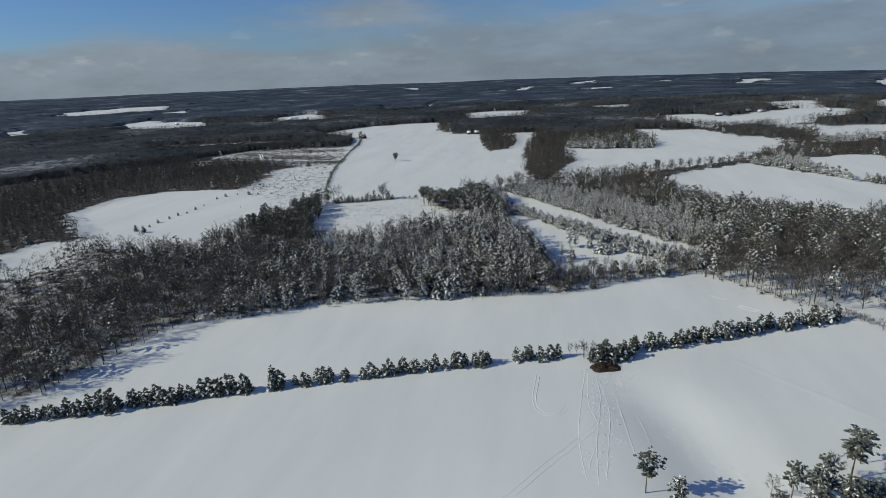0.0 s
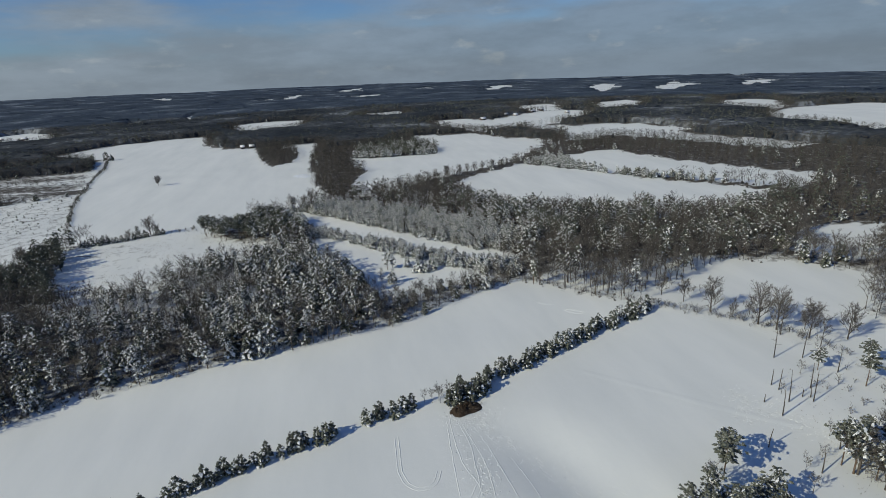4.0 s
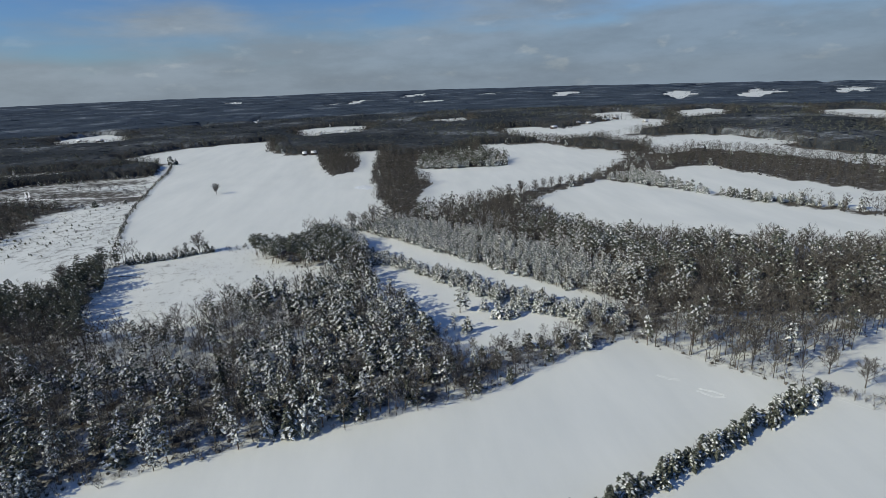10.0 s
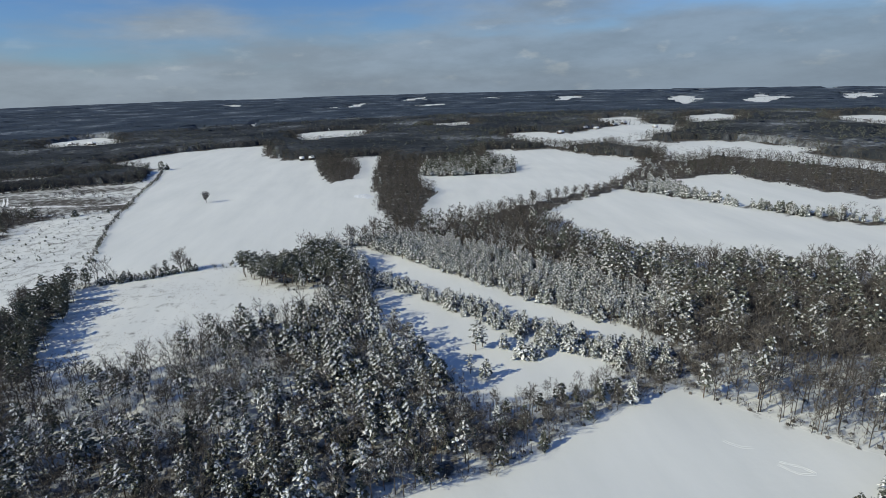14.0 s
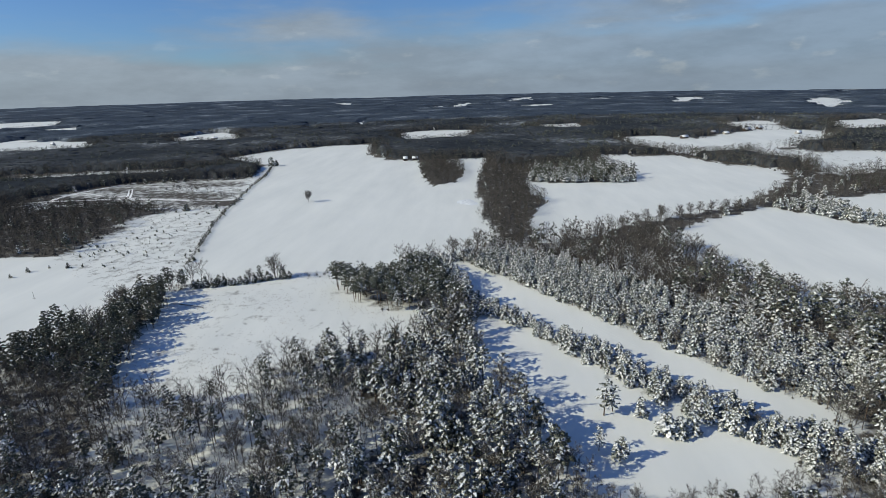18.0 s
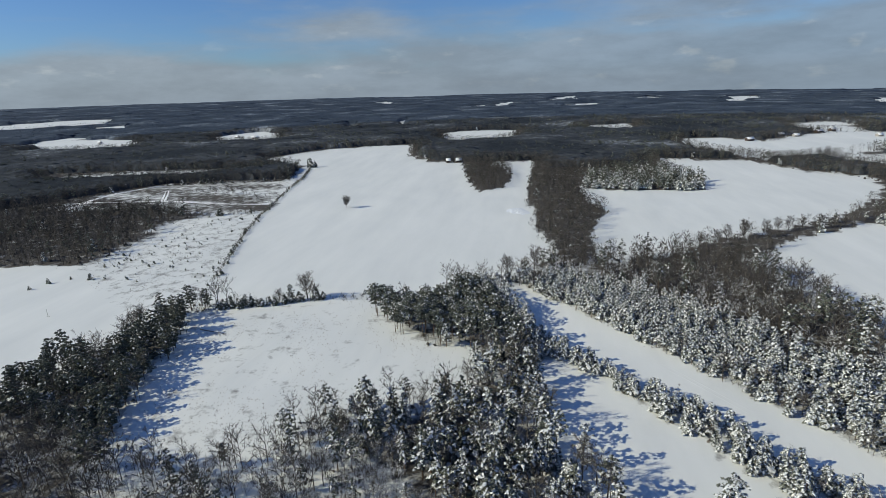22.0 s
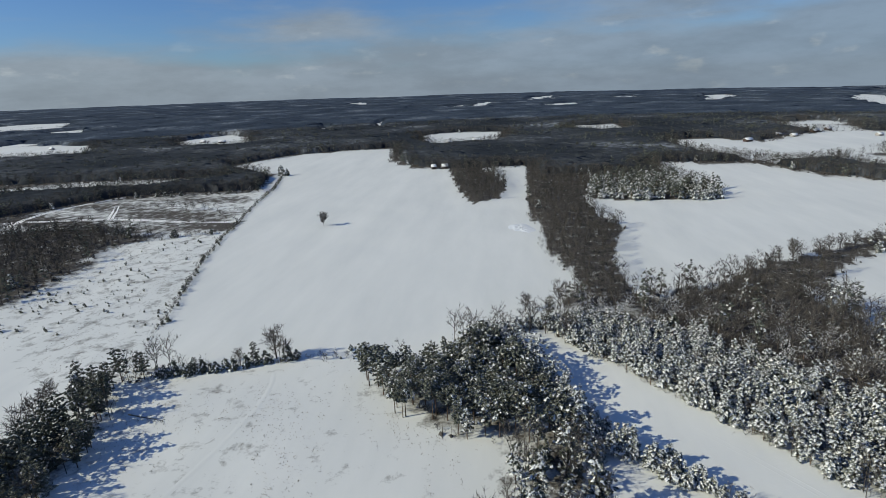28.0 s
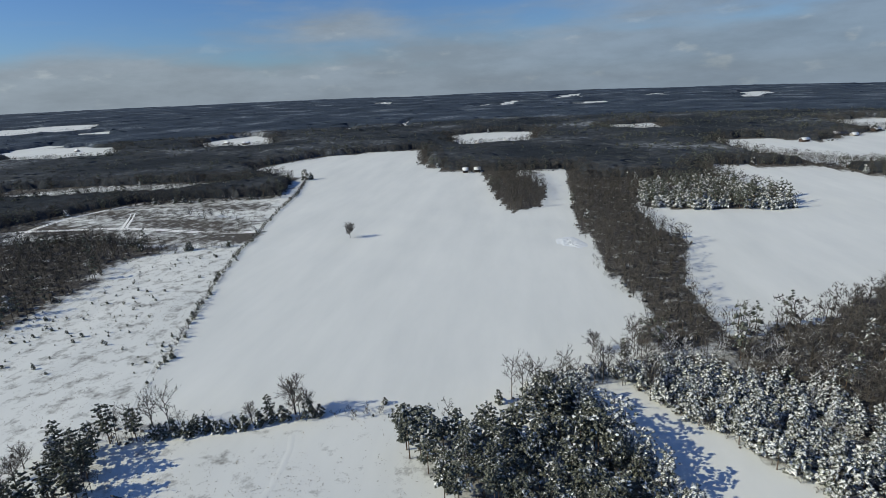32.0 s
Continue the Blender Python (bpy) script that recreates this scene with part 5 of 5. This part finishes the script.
def trails():
    rng = np.random.RandomState(33)
    base = [(25, 169), (32, 153), (38, 140), (43, 130), (52, 122)]
    for k in range(7):
        spread_out = (k - 3) * 1.1
        pts = [(x + spread_out * (0.15 + 0.22 * j) + rng.randn() * 0.5, y + spread_out * 0.10 * j + rng.randn() * 0.5) for j, (x, y) in enumerate(base)]
        trail(pts, 0, "narrow path trodden through deep snow", "path", 0.17, 0.035, 40 + k)
    for k, pts in enumerate([[(14, 170), (12, 156), (10, 136), (11, 118)], [(17, 170), (18, 157), (15, 134), (14, 116)], [(18, 170), (20, 150), (18, 132), (16, 118)], [(21, 168), (23, 156), (24, 140), (25, 126)], [(15, 171), (14, 152), (16, 140), (12, 122)], [(22, 168), (28, 150), (30, 132), (29, 122)]]):
        trail(pts, 0, "narrow path trodden through deep snow", "path", 0.14, 0.03, 60 + k)
    trail([(16, 142), (14, 139), (4, 126), (-8, 110), (-18, 99)], 1.7, "pair of wheel tracks across the snowy field", "track", 0.16, 0.04, 70)
    trail([(-2, 167), (-3, 154), (-2, 148), (1, 145), (5, 146), (7, 150)], 1.1, "curved pair of tracks in smooth snow", "track", 0.14, 0.05, 71)
    trail([(81, 231), (84, 227), (88, 226), (86, 229), (82, 232)], 0.6, "small loop of tracks in smooth snow", "track", 0.12, 0.03, 72)
    trail([(73, 242), (76, 239), (79, 238)], 0.8, "short scuffed tracks in smooth snow", "track", 0.12, 0.03, 73)
    trail([(66, 184), (82, 167), (96, 152), (112, 138)], 0, "long drifted wheel track over the field", "track", 1.7, 0.03, 74)
    trail([(72, 273), (79, 266), (92, 251), (104, 237), (117, 223), (128, 209), (140, 196), (150, 180)], 1.8, "wheel tracks of a lane along the field edge", "track", 0.35, 0.02, 75)
    trail([(-133, 424), (-131, 417), (-130, 408), (-130, 399), (-133, 380), (-138, 360)], 0, "old drifted track across the clearing", "track", 1.1, 0.025, 76)
    trail([(-444, 632), (-455, 700), (-424, 766)], 3.0, "white lane through brown scrub", "track", 1.3, 0.05, 77)
    trail([(-462, 660), (-380, 668), (-299, 655), (-252, 652)], 3.0, "white lane through brown scrub", "track", 1.3, 0.05, 78)
    trail([(-403, 720), (-385, 690), (-372, 667)], 3.0, "white lane through brown scrub", "track", 1.0, 0.05, 79)
    trail([(-186, 424), (-196, 445), (-205, 470)], 2.2, "rutted track beside the fence", "track", 0.4, 0.07, 80)
    for k in range(1):
        trail([(4 + 9 * k, 395 - 14 * k), (20 + 9 * k, 375 - 14 * k), (36 + 6 * k, 352 - 12 * k)], 1.8, "faint wheel tracks along the strip", "track", 0.3, 0.004, 81 + k)


trails()


def churned_snow():
    """Clods and hollows where snow has been walked over."""
    rng = np.random.RandomState(37)
    clods = []
    for s in range(5):
        bag = Bag()
        bag.tuft(np.array([0, 0, 0.02]), 1.0, rng, 0, 6, 0.25)
        clods.append(bag.arrays())
    bands = [([(22, 170), (28, 160), (34, 150), (40, 139), (46, 130), (54, 121), (64, 114)], 4.2, 1500), ([(14, 172), (22, 169), (30, 170)], 4.0, 420), ([(18, 168), (19, 152), (18, 138), (15, 120)], 5.0, 520), ([(107, 160), (102, 152), (99, 144)], 3.0, 220), ([(106, 150), (112, 140), (118, 128), (122, 116)], 8.0, 900), ([(96, 213), (110, 219), (119, 221)], 3.0, 260), ([(74, 271), (90, 254), (106, 235), (119, 222), (132, 208), (146, 190)], 1.6, 700)]
    spots = []
    for line, width, count in bands:
        line = np.array(line, float)
        u = rng.rand(count) * (len(line) - 1)
        i = u.astype(int)
        spots.append(line[i] + (line[i + 1] - line[i]) * (u - i)[:, None] + rng.randn(count, 2) * width * 0.5)
    p = np.concatenate(spots)
    rows = with_height(p, 0.16 + 0.34 * rng.rand(len(p)) ** 2)
    rows[:, 2] += 0.16
    tagged(new("churned_snow", scatter_mesh("churned_snow", clods, rows, [SNOW_GROUND], 10)), "trampled lumpy snow where tracks cross the field", "snow", kind="stuff")


churned_snow()


def house(x, y, turn, w=13.0, d=8.0, wall=3.0, dark=False, label="pale farmhouse with a snow-covered roof", name="house"):
    """Walls, snowy gable roof, door, windows and chimney."""
    root = stand_at(tagged(new(name), label, name.replace("_", " "), "far buildings"), x, y, turn, 0.1)
    ridge = wall + d * 0.38
    walls = Bag()
    box(walls, -w / 2, -d / 2, 0, w / 2, d / 2, wall)
    for s in (-1, 1):
        walls.put([(s * w / 2, -d / 2, wall), (s * w / 2, d / 2, wall), (s * w / 2, 0, ridge)], [(0, 1, 2)], 0)
    part("wall", walls, [BARN_RED if dark else SIDING], root)
    for s in (-1, 1):
        roof = Bag()
        e = 0.5
        low = wall - e * 0.76
        v = [(-w / 2 - e, s * (d / 2 + e), low), (w / 2 + e, s * (d / 2 + e), low), (w / 2 + e, 0, ridge + 0.05), (-w / 2 - e, 0, ridge + 0.05)]
        v += [(a, b, c + 0.25) for a, b, c in v]
        roof.put(v, [(0, 1, 2), (0, 2, 3), (4, 5, 6), (4, 6, 7), (0, 1, 5), (0, 5, 4), (1, 2, 6), (1, 6, 5), (3, 0, 4), (3, 4, 7)], 0)
        part("roof", roof, [ROOF_SNOW], root, "roof slope covered in snow")
    for k in range(4):
        wx = -w / 2 + w * (k + 0.6) / 4.2
        pane = Bag()
        box(pane, wx - 0.55, -d / 2 - 0.06, 1.0 if k != 1 else 0.05, wx + 0.55, -d / 2 + 0.02, 2.2)
        part("window" if k != 1 else "door", pane, [PANE], root)
    if not dark:
        stack = Bag()
        box(stack, w * 0.2, 0.3, wall + 1.0, w * 0.2 + 0.8, 1.1, ridge + 1.0)
        part("chimney", stack, [BARN_RED], root)


BARN = "long dark barn with a snow-covered roof"
for hx, hy, ht, dark, w in [(300, 1062, 25, True, 20), (366, 1120, 20, True, 16), (382, 1105, 15, False, 14), (440, 1160, 35, True, 26), (470, 1180, 30, True, 18), (299, 1150, 15, False, 14), (486, 1085, 20, False, 14), (766, 1000, 40, True, 30), (-125, 892, 10, True, 9), (-112, 894, 5, True, 11), (-169, 1190, 0, False, 16), (-130, 1170, 15, False, 15), (-640, 1320, -20, False, 16), (-590, 1300, 10, True, 22), (-930, 1270, -30, False, 18), (-85, 1180, 0, True, 18)]:
    house(hx, hy, ht, w * 0.6, 6.0, 3.2 if dark else 2.7, dark, BARN if dark else "pale farmhouse with a snow-covered roof", "barn" if dark else "house")


def marker_post():
    root = stand_at(tagged(new("marker_post"), "lone thin post in an open snowy field", "post"), -253, 406)
    bag = Bag()
    bag.stick((0, 0, -0.1), (0, 0, 4.2), 0.09, 0.06, 0, 6)
    part("pole", bag, [WEATHERED], root)
    arm = Bag()
    arm.stick((-0.7, 0, 0.5), (0.9, 0.2, 0.35), 0.08, 0.05, 0, 5)
    part("brace", arm, [WEATHERED], root)


marker_post()


def low_growth():
    """Dead grass, weeds and shrubs that stick out of the snow."""
    rng = np.random.RandomState(34)
    tufts = []
    for s in range(4):
        bag = Bag()
        for k in range(7):
            a, r = rng.rand() * 6.28, 0.25 * rng.rand()
            p = np.array([r * np.cos(a), r * np.sin(a), 0])
            q = p + np.array([np.cos(a) * 0.3, np.sin(a) * 0.3, 0.5 + 0.4 * rng.rand()])
            w = np.array([-np.sin(a), np.cos(a), 0]) * 0.09
            bag.put([p - w, p + w, q], [(0, 1, 2)], 0)
        tufts.append(bag.arrays())
    spots = []
    for key, n, clump in (("clearing", 3000, -0.3), ("scrub_field", 3200, -0.1), ("scrub_land", 2600, -0.2), ("west_field", 250, 0.6), ("rough_strip", 900, 0.0)):
        poly = np.array(OPEN[key], float)
        lo, hi = poly.min(0), poly.max(0)
        p = lo + (hi - lo) * rng.rand(n * 4, 2)
        keep = inside(p[:, 0], p[:, 1], OPEN[key]) & (wave(p[:, 0], p[:, 1], 45, 11) + wave(p[:, 0] * 1.4, p[:, 1], 9, 21) > clump + 0.5)
        if key == "west_field":
            keep &= (p[:, 0] < -295) & (p[:, 1] > 400)
        spots.append(p[keep][:n])
    corner = np.column_stack([100 + 60 * rng.rand(700), 105 + 60 * rng.rand(700)])
    spots.append(corner[corner[:, 0] - 0.6 * corner[:, 1] > 30])
    p = np.concatenate(spots)
    rows = with_height(p, 0.22 + 0.42 * rng.rand(len(p)))
    tagged(new("dead_grass", scatter_mesh("dead_grass", tufts, rows, [GRASS], 7)), "tufts of brown dead grass poking through snow", "grass", kind="stuff")
    shrubs = [joined(bare(300 + s, 2.4, 5, 4, 4, thick=1.2, start=0.05, wide=0.6, fat=0.9, lite=True)) for s in range(5)]
    line = along([(76, 273), (88, 259), (104, 240), (119, 226), (130, 214), (143, 200), (154, 186)], 1.4, rng, 1.2)
    line += along([(10, 241), (36, 256), (70, 270)], 1.6, rng, 1.0) + along([(-160, 194), (-132, 205), (-105, 218), (-53, 229), (9, 241)], 2.0, rng, 1.2)
    line += along([(-28, 657), (-20, 605), (-23, 566), (-13, 522), (-15, 502)], 1.6, rng, 2.0) + along([(96, 214), (118, 221)], 1.0, rng, 1.6)
    line += along([(84, 311), (66, 329), (48, 352), (26, 383), (-4, 421), (-32, 457)], 1.8, rng, 0.8) + along([(140, 240), (150, 215), (175, 192)], 2.0, rng, 2.0)
    line += along([(-199, 458), (-212, 501), (-230, 555), (-244, 610), (-253, 656), (-268, 721), (-278, 785), (-298, 858)], 1.5, rng, 0.7)
    line += along([(-250, 618), (-293, 607), (-330, 620), (-370, 632), (-440, 628)], 1.3, rng, 2.5) + along([(-292, 772), (-350, 764), (-418, 758)], 1.3, rng, 2.5)
    line += along([(-182, 416), (-153, 427), (-107, 437)], 1.3, rng, 1.0) + along([(119, 223), (131, 212), (143, 199), (153, 184), (159, 165)], 0.9, rng, 1.4)
    land = np.column_stack([-480 + 235 * rng.rand(900), 610 + 160 * rng.rand(900)])
    line += [tuple(s) for s in land[inside(land[:, 0], land[:, 1], OPEN["scrub_land"]) & (wave(land[:, 0] * 0.4, land[:, 1], 60, 12) > 0.35)]]
    # saplings and brush between the trees
    q, _ = grid_spots(-235, 200, 190, 470, 3.8, 36)
    q = q[wooded(q)]
    share = np.where(stand_of(q)[:, 0] < 0.6, 0.95, 0.3)
    share[inside(q[:, 0], q[:, 1], STANDS[4][0]) | inside(q[:, 0], q[:, 1], STANDS[8][0])] = 0.3
    q = q[rng.rand(len(q)) < share]
    rows = with_height(q, (3.0 + 4.5 * rng.rand(len(q))) / 13)
    young = [joined(far_bare(320 + s, 13, 30, 0.36, 0.12, 0.15, 1)) for s in range(6)]
    tagged(new("saplings", scatter_mesh("saplings", young, rows, [BARK, TWIG, SNOW], 9)), "thin leafless saplings crowding under the trees", "saplings", kind="stuff")
    q, _ = grid_spots(-180, 190, 205, 450, 5.0, 35)
    q = q[wooded(q)]
    corner = np.column_stack([105 + 55 * rng.rand(90), 105 + 55 * rng.rand(90)])
    p = np.concatenate([np.array(line), q[rng.rand(len(q)) < 0.5], corner[corner[:, 0] - 0.6 * corner[:, 1] > 38]])
    rows = with_height(p, 0.5 + 0.7 * rng.rand(len(p)))
    tagged(new("undergrowth", scatter_mesh("undergrowth", shrubs, rows, [BARK, TWIG, SNOW], 8)), "leafless brown shrubs in snow at the wood's edge", "shrubs", kind="stuff")


low_growth()
